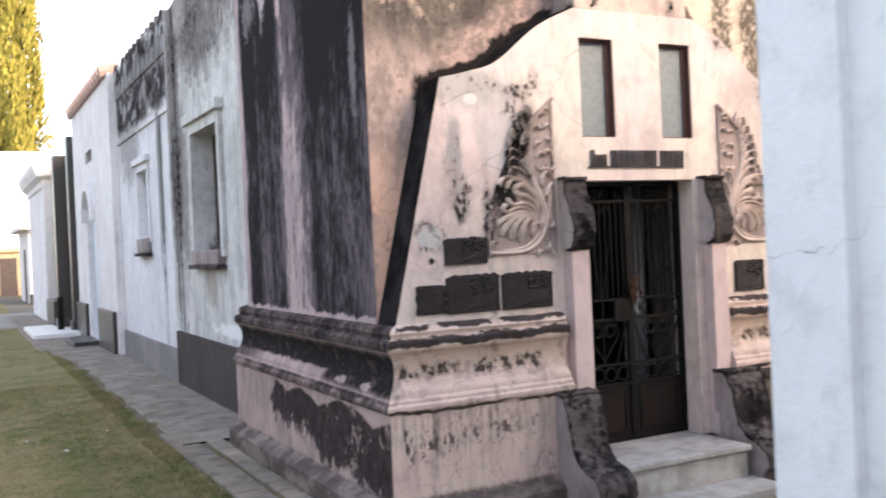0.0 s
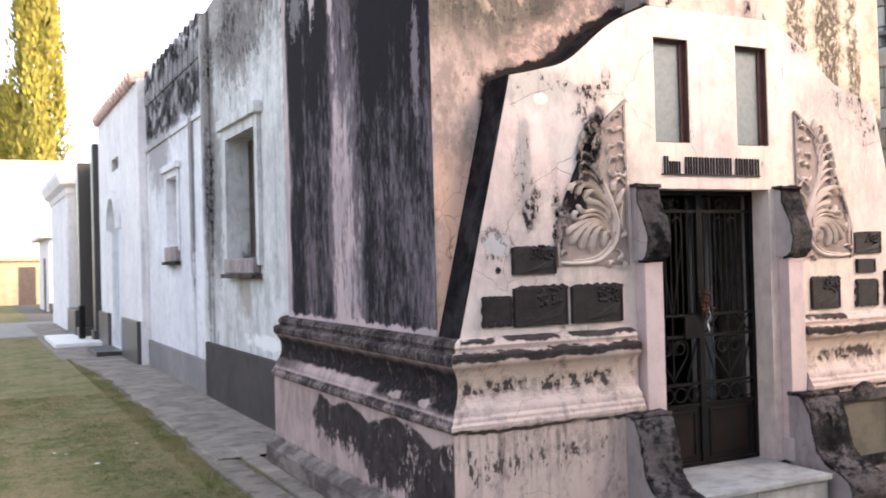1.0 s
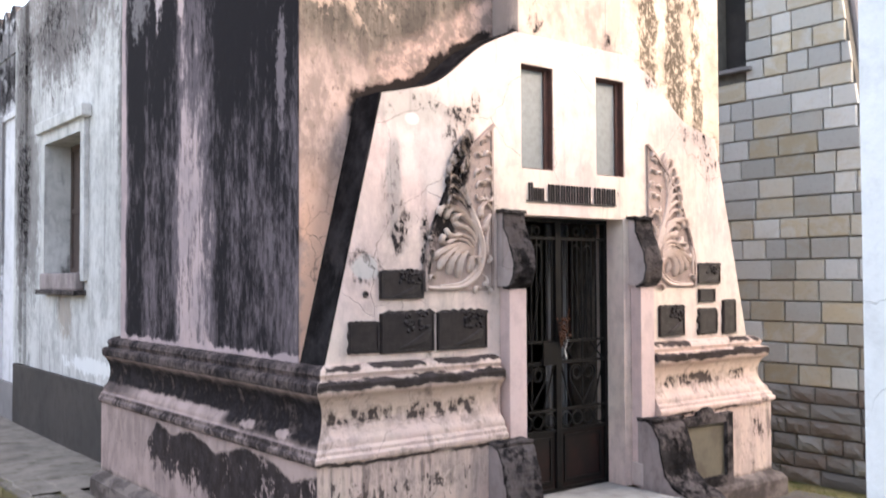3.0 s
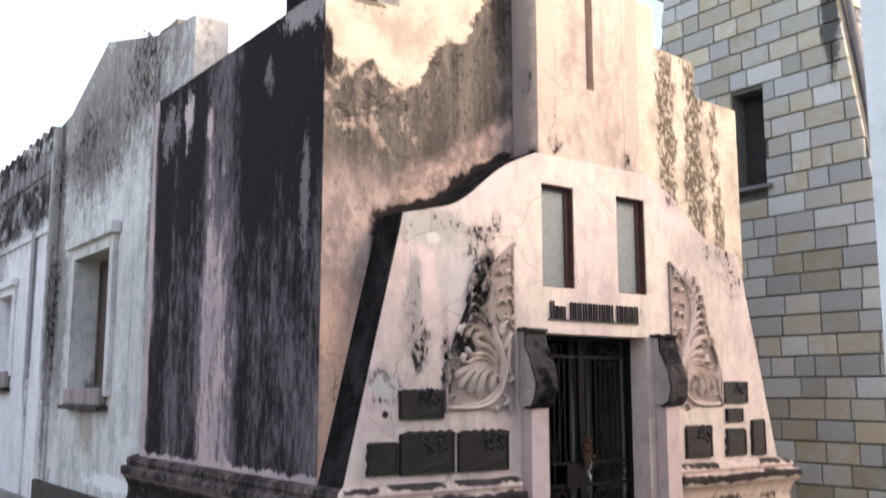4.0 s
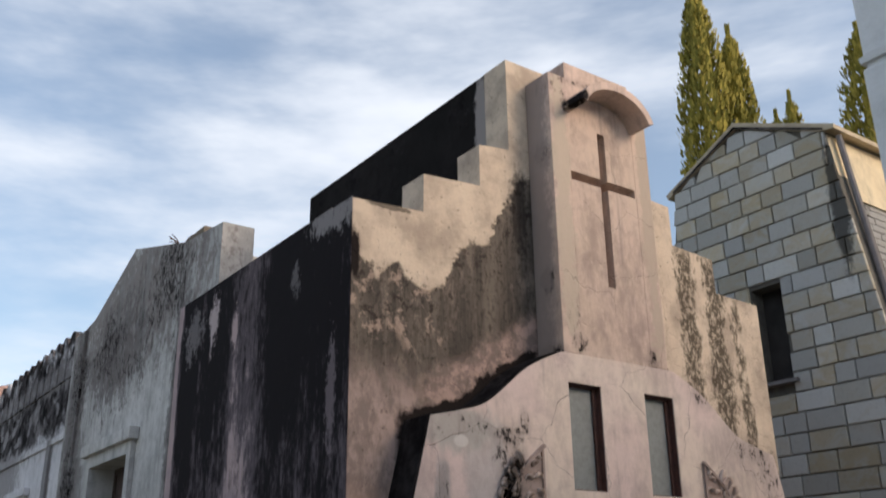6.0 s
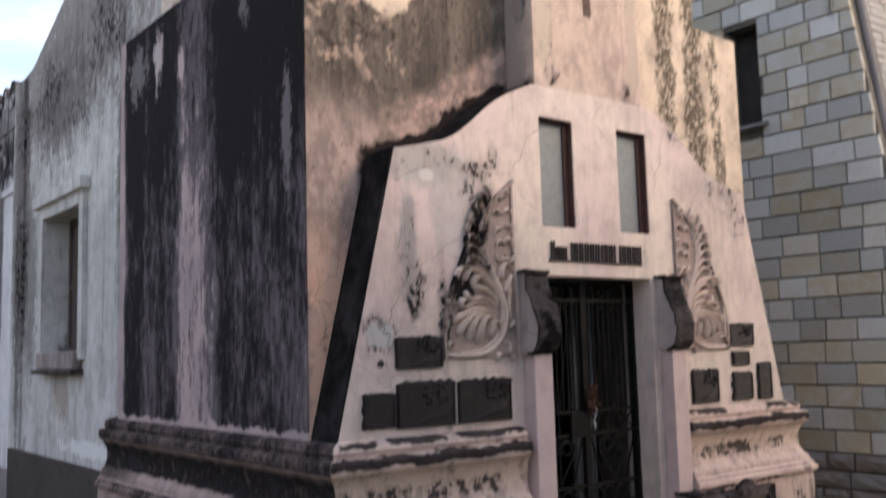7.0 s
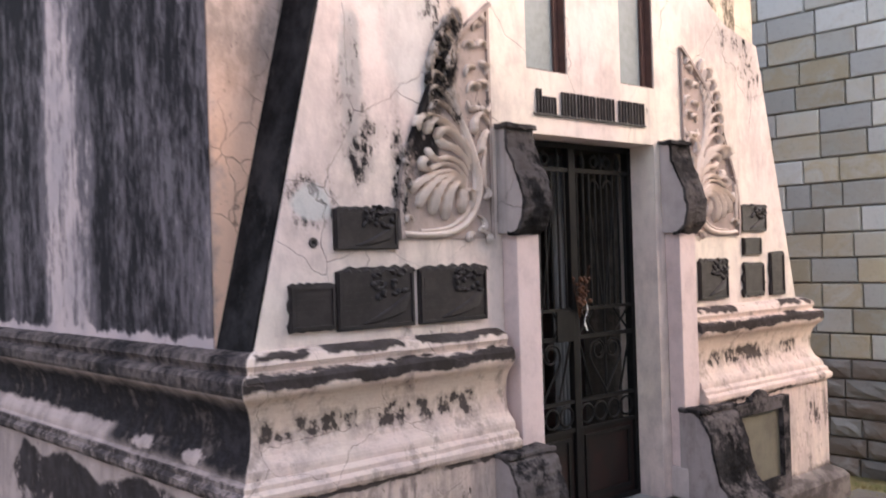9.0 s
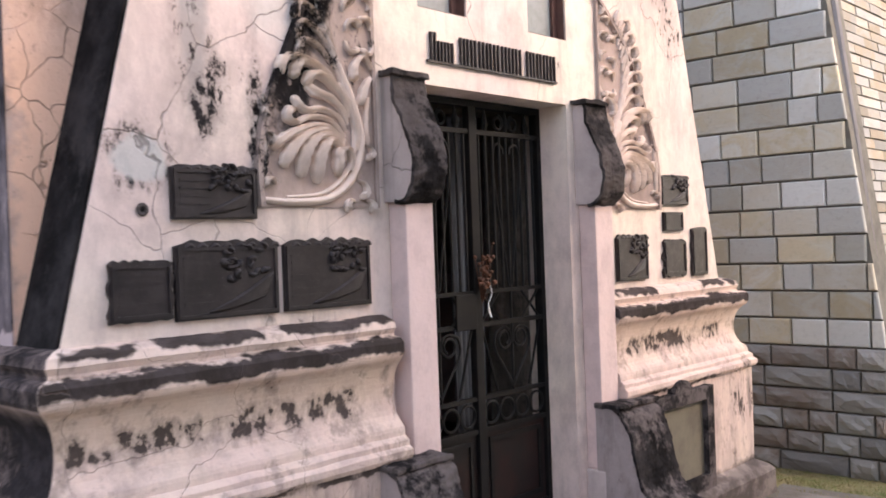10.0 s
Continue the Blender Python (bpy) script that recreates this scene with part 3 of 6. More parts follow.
m_side = side_stucco()
m_back = parapet_stucco()
m_plinth = plinth_stucco()
m_face = stucco("pale_stucco", PINK, (0.70, 0.605, 0.515), mould=0.08, dirt=0.42, crack=0.55, crack_scale=1.9, runs=0.42,
                under=(((3.05, 5.05, 2.42), (0.15, 0.3, 0.30), (0.54, 0.49, 0.47), 0.15), ((2.745, 5.05, 2.22), (0.05, 0.3, 0.30), (0.40, 0.37, 0.36), 0.2), ((2.86, 5.05, 2.66), (0.30, 0.3, 0.14), (0.46, 0.43, 0.40), 0.25), ((5.35, 5.05, 2.75), (0.35, 0.3, 0.2), (0.56, 0.47, 0.43), 0.3)),
                blobs=(((2.765, 5.05, 1.90), (0.035, 0.3, 0.075), 0.75, 9.0, 0.8), ((2.81, 5.05, 1.97), (0.03, 0.3, 0.09), 0.75, 9.0, 0.7), ((2.965, 5.05, 1.87), (0.028, 0.3, 0.17), 0.5, 9.0, 0.8), ((2.87, 5.05, 2.02), (0.06, 0.3, 0.05), 0.7, 9.0, 0.5), ((3.24, 5.05, 2.64), (0.09, 0.3, 0.05), 0.4, 9.0, 0.75),
                       ((3.35, 5.05, 2.73), (0.035, 0.3, 0.06), 0.2, 9.0, 0.7), ((3.22, 5.05, 2.50), (0.10, 0.3, 0.12), 0.4, 5.0, 0.55), ((2.77, 5.05, 2.35), (0.035, 0.3, 0.10), 0.3, 8.0, 0.55),
                       ((2.85, 5.05, 2.66), (0.25, 0.3, 0.07), 0.4, 5.0, 0.4), ((2.72, 5.05, 2.1), (0.05, 0.3, 0.16), 0.5, 8.0, 0.4), ((5.45, 5.05, 2.72), (0.2, 0.3, 0.05), 0.4, 8.0, 0.5),
                       ((5.02, 5.05, 3.05), (0.10, 0.3, 0.05), 0.4, 8.0, 0.5), ((5.6, 5.05, 2.55), (0.10, 0.3, 0.12), 0.5, 8.0, 0.5), ((4.56, 5.05, 2.22), (0.1, 0.3, 0.05), 0.5, 8.0, 0.3), ((2.55, 5.05, 1.74), (0.105, 0.3, 0.09), 0.35, 9.0, 0.7)),
                patches=(((2.552, 5.05, 1.735), (0.085, 0.3, 0.07), (0.46, 0.44, 0.43), 0.2), ((2.876, 5.05, 2.584), (0.05, 0.3, 0.035), (0.60, 0.57, 0.54), 0.08)))
m_return = stucco("mossy_return", (0.035, 0.030, 0.030), (0.022, 0.019, 0.019), mould=1.0, runs=0.0)
m_tower = stucco("tower_stucco", (0.66, 0.51, 0.44), (0.58, 0.46, 0.375), dirt=0.6, mould=0.16, crack=0.35, runs=0.5, mottle=0.6,
                 blobs=(((3.85, 5.05, 3.3), (0.05, 0.3, 0.06), 0.5, 9.0, 0.7), ((3.80, 5.05, 3.48), (0.06, 0.3, 0.1), 0.6, 9.0, 0.6), ((4.52, 5.05, 3.26), (0.04, 0.3, 0.08), 0.4, 9.0, 0.75), ((3.72, 5.05, 4.62), (0.02, 0.3, 0.05), 0.3, 9.0, 0.7),
                        ((3.70, 5.17, 4.65), (0.05, 0.06, 0.08), 0.3, 9.0), ((3.70, 5.17, 3.72), (0.05, 0.06, 0.09), 0.3, 9.0), ((3.70, 5.2, 3.2), (0.05, 0.15, 0.07), 0.3, 9.0), ((3.78, 5.1, 5.2), (0.1, 0.3, 0.12), 0.5, 6.0, 0.5), ((3.84, 4.93, 5.02), (0.05, 0.15, 0.07), 0.2, 9.0), ((4.2, 4.9, 5.24), (0.4, 0.2, 0.03), 0.4, 9.0, 0.6)),
                 patches=(((3.72, 5.3, 4.3), (0.06, 0.24, 1.5), (0.30, 0.25, 0.23), 0.2), ((4.6, 5.05, 4.4), (0.07, 0.1, 1.1), (0.46, 0.38, 0.31), 0.5), ((3.78, 5.05, 4.3), (0.07, 0.06, 1.0), (0.50, 0.42, 0.34), 0.5)))
m_portal = stucco("portal_stucco", (0.62, 0.485, 0.465), (0.57, 0.455, 0.43), mould=0.0, crack=0.2, runs=0.2)
m_scroll = stucco("scroll_stone", (0.13, 0.11, 0.107), (0.06, 0.053, 0.052), mould=0.78, runs=0.6, dirt=0.8, mottle=0.8, fine=2.0, soot=(0.045, 0.040, 0.040))
m_scrollside = stucco("scroll_side", (0.52, 0.44, 0.42), (0.42, 0.36, 0.35), mould=0.2, runs=0.6, crack=0.5)
m_console = stucco("console_stone", (0.36, 0.30, 0.295), (0.27, 0.23, 0.225), mould=0.36, runs=0.8, dirt=0.7, soot=(0.07, 0.06, 0.062))
m_white = stucco("whitewash", (0.78, 0.79, 0.80), (0.72, 0.73, 0.75), crack=0.4, crack_scale=1.0, runs=0.06, crack_width=0.004, dirt=0.08)
m_greywall = stucco("grey_stucco", (0.60, 0.59, 0.58), (0.50, 0.49, 0.48), dirt=0.6, streak=0.20, streak_scale=(2.2, 2.2, 0.35), pale=0.8, mould=0.12, runs=0.7, mottle=0.6, soot=(0.10, 0.09, 0.092),
                    blobs=(((2.6, 12.25, 2.7), (0.3, 0.20, 0.75), 0.45, 5.0, 0.85), ((2.6, 8.85, 2.6), (0.3, 0.16, 0.95), 0.45, 5.0), ((2.6, 11.2, 4.45), (0.3, 0.5, 0.28), 0.6, 5.0, 0.75), ((2.6, 9.4, 4.7), (0.3, 0.5, 0.45), 0.6, 4.0, 0.75), ((2.6, 10.4, 4.05), (0.3, 0.6, 0.12), 0.8, 6.0, 0.6), ((2.6, 12.2, 4.2), (0.3, 0.25, 0.4), 0.6, 5.0, 0.7)),
                    under=(((2.6, 10.6, 4.75), (0.3, 2.0, 0.75), (0.26, 0.23, 0.22), 0.6), ((2.6, 10.9, 4.3), (0.3, 0.9, 0.5), (0.16, 0.14, 0.138), 0.7), ((2.6, 12.3, 3.4), (0.3, 0.30, 1.9), (0.15, 0.135, 0.132), 0.35),
                           ((2.6, 8.9, 3.2), (0.3, 0.22, 1.4), (0.14, 0.13, 0.13), 0.35), ((2.6, 12.3, 2.0), (0.3, 0.10, 1.4), (0.12, 0.11, 0.11), 0.5), ((2.6, 11.95, 2.5), (0.3, 0.30, 1.0), (0.20, 0.185, 0.18), 0.4), ((2.6, 8.7, 2.9), (0.3, 0.32, 1.3), (0.17, 0.16, 0.158), 0.4), ((2.6, 10.7, 1.35), (0.3, 0.25, 0.25), (0.36, 0.31, 0.27), 0.4)),
                    patches=(((2.6, 9.7, 0.85), (0.3, 0.9, 0.07), (0.70, 0.70, 0.70), 0.6),))
m_lane = stucco("lane_stucco", (0.68, 0.665, 0.685), (0.60, 0.59, 0.62), mould=0.06, runs=0.55, soot=(0.12, 0.11, 0.115), bands=((3.78, 4.4, 0.45, 0.5), (4.62, 5.1, 0.5, 0.3)),
                under=(((2.6, 14.8, 4.3), (0.3, 3.4, 0.6), (0.13, 0.118, 0.12), 0.35), ((2.6, 13.3, 3.0), (0.3, 0.12, 1.6), (0.2, 0.19, 0.195), 0.4), ((2.6, 15.9, 3.7), (0.3, 0.9, 0.8), (0.28, 0.265, 0.27), 0.5)),
                blobs=(((2.6, 14.8, 1.75), (0.3, 0.35, 0.12), 0.5, 6.0, 0.6),))
m_lane_far = stucco("far_stucco", (0.72, 0.69, 0.69), (0.66, 0.63, 0.64), mould=0.03, runs=0.5)
m_darkbase = stucco("dark_skirting", (0.085, 0.075, 0.07), (0.065, 0.06, 0.057), mould=0.1, runs=0.1)
m_greybase = stucco("grey_skirting", (0.26, 0.24, 0.24), (0.2, 0.19, 0.19), mould=0.15, runs=0.2)
m_roof = stucco("tarred_roof", (0.016, 0.015, 0.015), (0.026, 0.023, 0.023), mould=0.5, runs=0.0,
                patches=(((3.54, 5.62, 4.95), (0.1, 0.07, 0.5), (0.32, 0.29, 0.28), 0.3), ((3.54, 6.3, 4.35), (0.1, 0.25, 0.08), (0.25, 0.23, 0.23), 0.6)))


def plain(name, base, dark, scale=8.0, rough=0.7, metal=0.0, spec=0.4, bump=0.3):
    n = Nodes(name)
    f = n.noise(scale, 6, 0.65)
    g = n.noise(scale * 6, 4, 0.7)
    col = n.mix(n.step(f, 0.35, 0.7), base, dark)
    col = n.mix(n.math("MULTIPLY", n.step(g, 0.5, 0.75), 0.3), col, tuple(c * 0.6 for c in base))
    n.bump(n.math("ADD", n.math("MULTIPLY", f, 0.5), n.math("MULTIPLY", g, 0.3)), bump, 0.006)
    return n.done(col, rough, metal, spec)


m_iron = plain("black_iron", (0.006, 0.006, 0.0065), (0.011, 0.010, 0.009), 12, 0.6, 0.0, 0.12)
m_rust = plain("rusted_iron", (0.008, 0.007, 0.007), (0.020, 0.009, 0.008), 4, 0.6, 0.0, 0.15)
m_inside = plain("interior_shade", (0.05, 0.045, 0.042), (0.03, 0.028, 0.026), 3, 0.9)
m_bronze = plain("patinated_bronze", (0.019, 0.0150, 0.0155), (0.036, 0.0285, 0.029), 20, 0.5, 0.15, 0.28)
m_marble = plain("worn_marble", (0.40, 0.39, 0.38), (0.25, 0.24, 0.225), 7, 0.65, bump=0.15)
m_frost = plain("frosted_glass", (0.20, 0.22, 0.225), (0.16, 0.175, 0.18), 30, 0.5, spec=0.5)
m_brownframe = plain("brown_window_frame", (0.10, 0.045, 0.035), (0.06, 0.03, 0.025), 20, 0.6)
m_shutter = plain("brown_shutter", (0.085, 0.060, 0.052), (0.055, 0.042, 0.037), 6, 0.6)
m_pave = plain("worn_concrete", (0.24, 0.22, 0.20), (0.16, 0.15, 0.135), 3, 0.9, bump=0.4)
m_granite = plain("dark_granite", (0.05, 0.045, 0.045), (0.03, 0.028, 0.028), 30, 0.35)

# ---- the mausoleum ----
CX = 4.2                                    # its axis
FRONT, WALL, SIDE, REAR = 5.05, 5.30, 2.29, 8.12
tomb = thing("mausoleum", "weathered pink stucco family mausoleum with a stepped parapet and black mould", "mausoleum")

# side wall and the stepped front wall behind the pale layer
part("side_wall", boxed(SIDE - 0.005, SIDE + 0.25, WALL + 0.252, REAR, 0.2, 4.04), m_side, tomb, "side wall blackened by mould in vertical streaks")
part("side_wall_end", boxed(SIDE - 0.005, SIDE - 0.0005, WALL + 0.003, WALL + 0.251, 0.3, 4.03), m_side, tomb)
part("rear_wall", boxed(SIDE + 0.25, 6.11, REAR - 0.25, REAR, 0.2, 4.03), m_side, tomb)
part("far_side_wall", boxed(5.86, 6.11, WALL + 0.25, REAR - 0.25, 0.2, 4.03), m_side, tomb)
left = [(2.29, 0.3), (2.29, 4.02), (2.80, 4.045), (2.805, 4.31), (3.26, 4.34), (3.263, 4.65), (3.525, 4.68), (3.525, 5.41)]
right = [(4.86, 5.41), (4.86, 4.65), (5.14, 4.63), (5.142, 4.31), (5.60, 4.28), (5.605, 4.0), (6.11, 3.98), (6.11, 0.3)]
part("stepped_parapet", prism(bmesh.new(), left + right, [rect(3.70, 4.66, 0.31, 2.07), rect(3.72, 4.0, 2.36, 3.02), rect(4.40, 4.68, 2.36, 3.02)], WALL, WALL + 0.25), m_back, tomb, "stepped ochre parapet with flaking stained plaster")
part("flat_roof", boxed(SIDE + 0.25, 5.86, WALL + 0.25, REAR - 0.25, 3.80, 3.95), m_roof, tomb)
nave = prism(bmesh.new(), [(WALL + 0.25, 3.95), (REAR + 0.2, 3.95), (REAR + 0.2, 5.42), (WALL + 0.25, 5.42)], [], 3.54, 4.84, "x")
part("raised_roof", nave, m_roof, tomb, "black tarred wall of the raised roof")

# the pale layer with its leaning sides and curved shoulders
shoulder = smooth_line([(0.0, 3.21), (0.29, 3.07), (0.60, 2.83), (0.82, 2.755), (1.01, 2.71)], 6)
outl = [(2.30, 1.2), *[(3.68 - a, z) for a, z in shoulder[::-1]], (3.70, 3.21), (4.66, 3.21), *[(4.70 + a, z) for a, z in shoulder], (6.08, 1.2), (4.92, 1.2), (4.92, 0.26), (4.66, 0.26), (4.66, 2.07), (3.70, 2.07), (3.70, 0.26), (3.48, 0.26), (3.48, 1.2)]
part("facade_panel", prism(bmesh.new(), outl, [rect(3.72, 4.0, 2.36, 3.02), rect(4.40, 4.68, 2.36, 3.02)], FRONT, WALL - 0.002), m_face, tomb, "pale pink stucco front with curved shoulders")

# tower
part("tower_pier", boxed(3.70, 3.86, FRONT, WALL - 0.002, 3.21, 5.25, bevel=0.008), m_tower, tomb)
part("tower_pier", boxed(4.50, 4.66, FRONT, WALL - 0.002, 3.21, 5.22, bevel=0.008), m_tower, tomb)
bar, arm = 0.035, 0.03
AX = 4.182
cross = [(AX - bar, 3.72), (AX + bar, 3.72), (AX + bar, 4.455), (4.49, 4.455), (4.49, 4.52), (AX + bar, 4.52), (AX + bar, 4.885), (AX - bar, 4.885), (AX - bar, 4.52), (3.866, 4.52), (3.866, 4.455), (AX - bar, 4.455)]
tw = prism(bmesh.new(), rect(3.86, 4.50, 3.21, 5.38), [cross], FRONT + 0.002, WALL - 0.08)
part("tower_panel", tw, m_tower, tomb, "pink tower panel with a cross cut into it")
part("cross_recess", boxed(3.86, 4.50, WALL - 0.08, WALL - 0.002, 3.21, 5.38), stucco("cross_brown", (0.22, 0.14, 0.11), (0.16, 0.1, 0.08), mould=0.2), tomb, "brown recessed cross")
arch = [(CX - 0.02 + 0.36 * math.sin(a), 4.93 + 0.27 * math.cos(a)) for a in [radians(-78 + 156 * k / 24) for k in range(25)]]
inner = [(CX - 0.02 + 0.31 * math.sin(a), 4.925 + 0.215 * math.cos(a)) for a in [radians(-78 + 156 * k / 24) for k in range(25)]]
part("arched_hood", prism(bmesh.new(), arch + inner[::-1], [], FRONT - 0.2, FRONT + 0.011), m_tower, tomb, "arched hood over the cross")

# plinth with its mouldings
PROFILE = [(-0.25, 0.0), (0.085, 0.0), (0.085, 0.13), (0.06, 0.16), (0.0, 0.19), (0.0, 0.715), (0.018, 0.72), (0.026, 0.735), (0.026, 0.755), (0.008, 0.768),
           (0.008, 0.785), (-0.012, 0.80), (-0.018, 0.83), (-0.05, 0.87), (-0.066, 0.93), (-0.062, 0.99), (-0.04, 1.04), (-0.012, 1.07), (-0.002, 1.09),
           (-0.002, 1.125), (-0.015, 1.14), (-0.05, 1.145), (-0.05, 1.155), (-0.04, 1.175), (-0.05, 1.20), (-0.085, 1.215), (-0.14, 1.225), (-0.25, 1.23)]
PROFILE = PROFILE[:11] + smooth_line(PROFILE[11:19], 3) + PROFILE[19:]
PX, PY = 2.19, 4.94
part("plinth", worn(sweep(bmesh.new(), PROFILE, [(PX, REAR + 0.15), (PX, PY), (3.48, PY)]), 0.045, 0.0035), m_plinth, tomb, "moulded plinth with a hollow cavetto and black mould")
part("plinth", worn(sweep(bmesh.new(), PROFILE, [(4.88, PY), (6.22, PY), (6.22, REAR)]), 0.06, 0.0035), m_plinth, tomb)

# dark mossy return of the pale layer
edge = [(2.30, 1.2), *[(3.68 - a, z) for a, z in shoulder[::-1]]]
off = []
for k, p in enumerate(edge):
    a, b = Vector(edge[max(k - 1, 0)]), Vector(edge[min(k + 1, len(edge) - 1)])
    d = (b - a).normalized()
    off.append((p[0] - d.y * 0.012, p[1] + d.x * 0.012))
part("leaning_return", prism(bmesh.new(), edge + off[::-1], [], FRONT + 0.006, WALL - 0.003), m_return, tomb, "leaning edge of the front blackened by moss")

# portal: jambs, corbels, consoles, steps
def ribbon(line, thick):
    """A closed outline: the line and the same line pushed outward by the thickness."""
    out = []
    for k, p in enumerate(line):
        d = (Vector(line[min(k + 1, len(line) - 1)]) - Vector(line[max(k - 1, 0)])).normalized()
        out.append((p[0] + d.y * thick, p[1] - d.x * thick))
    return line + out[::-1]


for x0, x1 in ((3.53, 3.67), (4.73, 4.87)):
    part("door_jamb", boxed(x0, x1, 4.96, FRONT - 0.002, 0.42, 1.62, bevel=0.006), m_portal, tomb)
    part("jamb_foot", boxed(x0 - 0.012, x1 + 0.012, 4.945, FRONT - 0.002, 0.262, 0.42, bevel=0.008), m_scrollside, tomb)
    prof = smooth_line([(4.995, 2.07), (4.985, 2.0), (4.955, 1.92), (4.915, 1.83), (4.90, 1.74), (4.915, 1.67), (4.95, 1.63), (4.985, 1.62)], 4)
    cb = part("corbel", prism(bmesh.new(), [(FRONT - 0.002, 2.07), *prof, (FRONT - 0.002, 1.62)], [], x0 - 0.02, x1, "x"), m_scrollside, tomb, "scrolled plaster corbel")
    part("scroll_face", erode(prism(bmesh.new(), ribbon(prof, 0.014), [], x0 - 0.026, x1 + 0.006, "x"), 0.009, 16.0, 4), m_scroll, cb, "corbel face blackened by mould")
    part("corbel_cap", erode(boxed(x0 - 0.035, x1 + 0.012, 4.962, FRONT - 0.002, 2.07, 2.09, bevel=0.004), 0.009, 16.0, 4), m_scroll, cb)
for x0, x1 in ((3.34, 3.61), (4.72, 5.04)):
    prof = smooth_line([(4.90, 0.70), (4.85, 0.66), (4.81, 0.56), (4.79, 0.46), (4.76, 0.36), (4.68, 0.28), (4.58, 0.24), (4.52, 0.19), (4.51, 0.12), (4.54, 0.08), (4.55, 0.0)], 4)
    cs = part("console", prism(bmesh.new(), [(PY + 0.05, 0.70), *prof, (PY + 0.05, 0.0)], [], x0, x1 - 0.02, "x"), m_console, tomb, "scrolled stone console beside the steps")
    part("scroll_face", erode(prism(bmesh.new(), ribbon(prof, 0.016), [], x0 - 0.006, x1, "x"), 0.009, 16.0, 4), m_scroll, cs, "dark weathered scroll ridge")
    part("console_cap", erode(boxed(x0 - 0.008, x1 + 0.004, 4.85, PY + 0.05, 0.70, 0.722, bevel=0.006), 0.009, 16.0, 4), m_scroll, cs)
part("step", boxed(3.56, 4.665, 4.60, 5.26, 0.225, 0.262, bevel=0.008), m_marble, tomb, "worn white marble tread")
part("riser", boxed(3.58, 4.06, 4.63, 4.66, 0.045, 0.225), m_marble, tomb)
part("riser", boxed(4.064, 4.65, 4.63, 4.66, 0.045, 0.225), m_marble, tomb)
part("step_core", boxed(3.58, 4.69, 4.66, 5.25, 0.0, 0.225), m_pave, tomb)
part("step", boxed(3.42, 4.70, 4.33, 4.66, -0.02, 0.045, bevel=0.008), m_marble, tomb, "worn white marble tread")

for x0, x1 in ((3.72, 4.0), (4.40, 4.68)):
    w = part("window_frame", prism(bmesh.new(), rect(x0, x1, 2.36, 3.02), [rect(x0 + 0.012, x1 - 0.035, 2.372, 3.0)], FRONT + 0.045, FRONT + 0.10), m_brownframe, tomb, "thin brown window frame")
    part("pane", boxed(x0 + 0.012, x1 - 0.035, FRONT + 0.06, FRONT + 0.07, 2.372, 3.0), m_frost, w, "frosted grey glass pane")
    part("window_lining", prism(bmesh.new(), rect(x0 - 0.001, x1 + 0.001, 2.359, 3.021), [rect(x0 + 0.006, x1 - 0.006, 2.366, 3.014)], FRONT + 0.008, FRONT + 0.045), m_brownframe, w)

# ---- gate ----
GY = 5.21
gate = thing("iron_gate", "black wrought-iron double gate with scrolls and solid lower panels", "gate", at=(4.18, GY, 0.27))
part("frame", prism(bmesh.new(), rect(3.702, 4.658, 0.266, 2.068), [rect(3.73, 4.63, 0.29, 2.04)], GY - 0.012, GY + 0.03), m_iron, gate)
for z0, z1, nm in ((1.925, 1.945, "rail"), (1.245, 1.262, "rail"), (1.105, 1.125, "rail"), (0.795, 0.812, "rail"), (0.655, 0.675, "rail")):
    part(nm, boxed(3.73, 4.63, GY - 0.01, GY + 0.012, z0, z1), m_iron, gate)
part("meeting_stile", boxed(4.155, 4.205, GY - 0.016, GY + 0.02, 0.29, 2.04, bevel=0.004), m_iron, gate)


def circle(cx, cz, r, k=16, y=GY):
    return [(cx + r * math.cos(6.28318 * i / k), y, cz + r * math.sin(6.28318 * i / k)) for i in range(k)]


def scroll(bm, cx, cz, r, turn, start, y=GY, rad=0.006, grow=0.45):
    pts = []
    for i in range(26):
        a = start + turn * i * 0.36
        q = r * (1 - grow * i / 18 * 0.75)
        pts.append((cx + q * math.cos(a), y, cz + q * math.sin(a)))
    return tube(bm, pts, rad, 5)


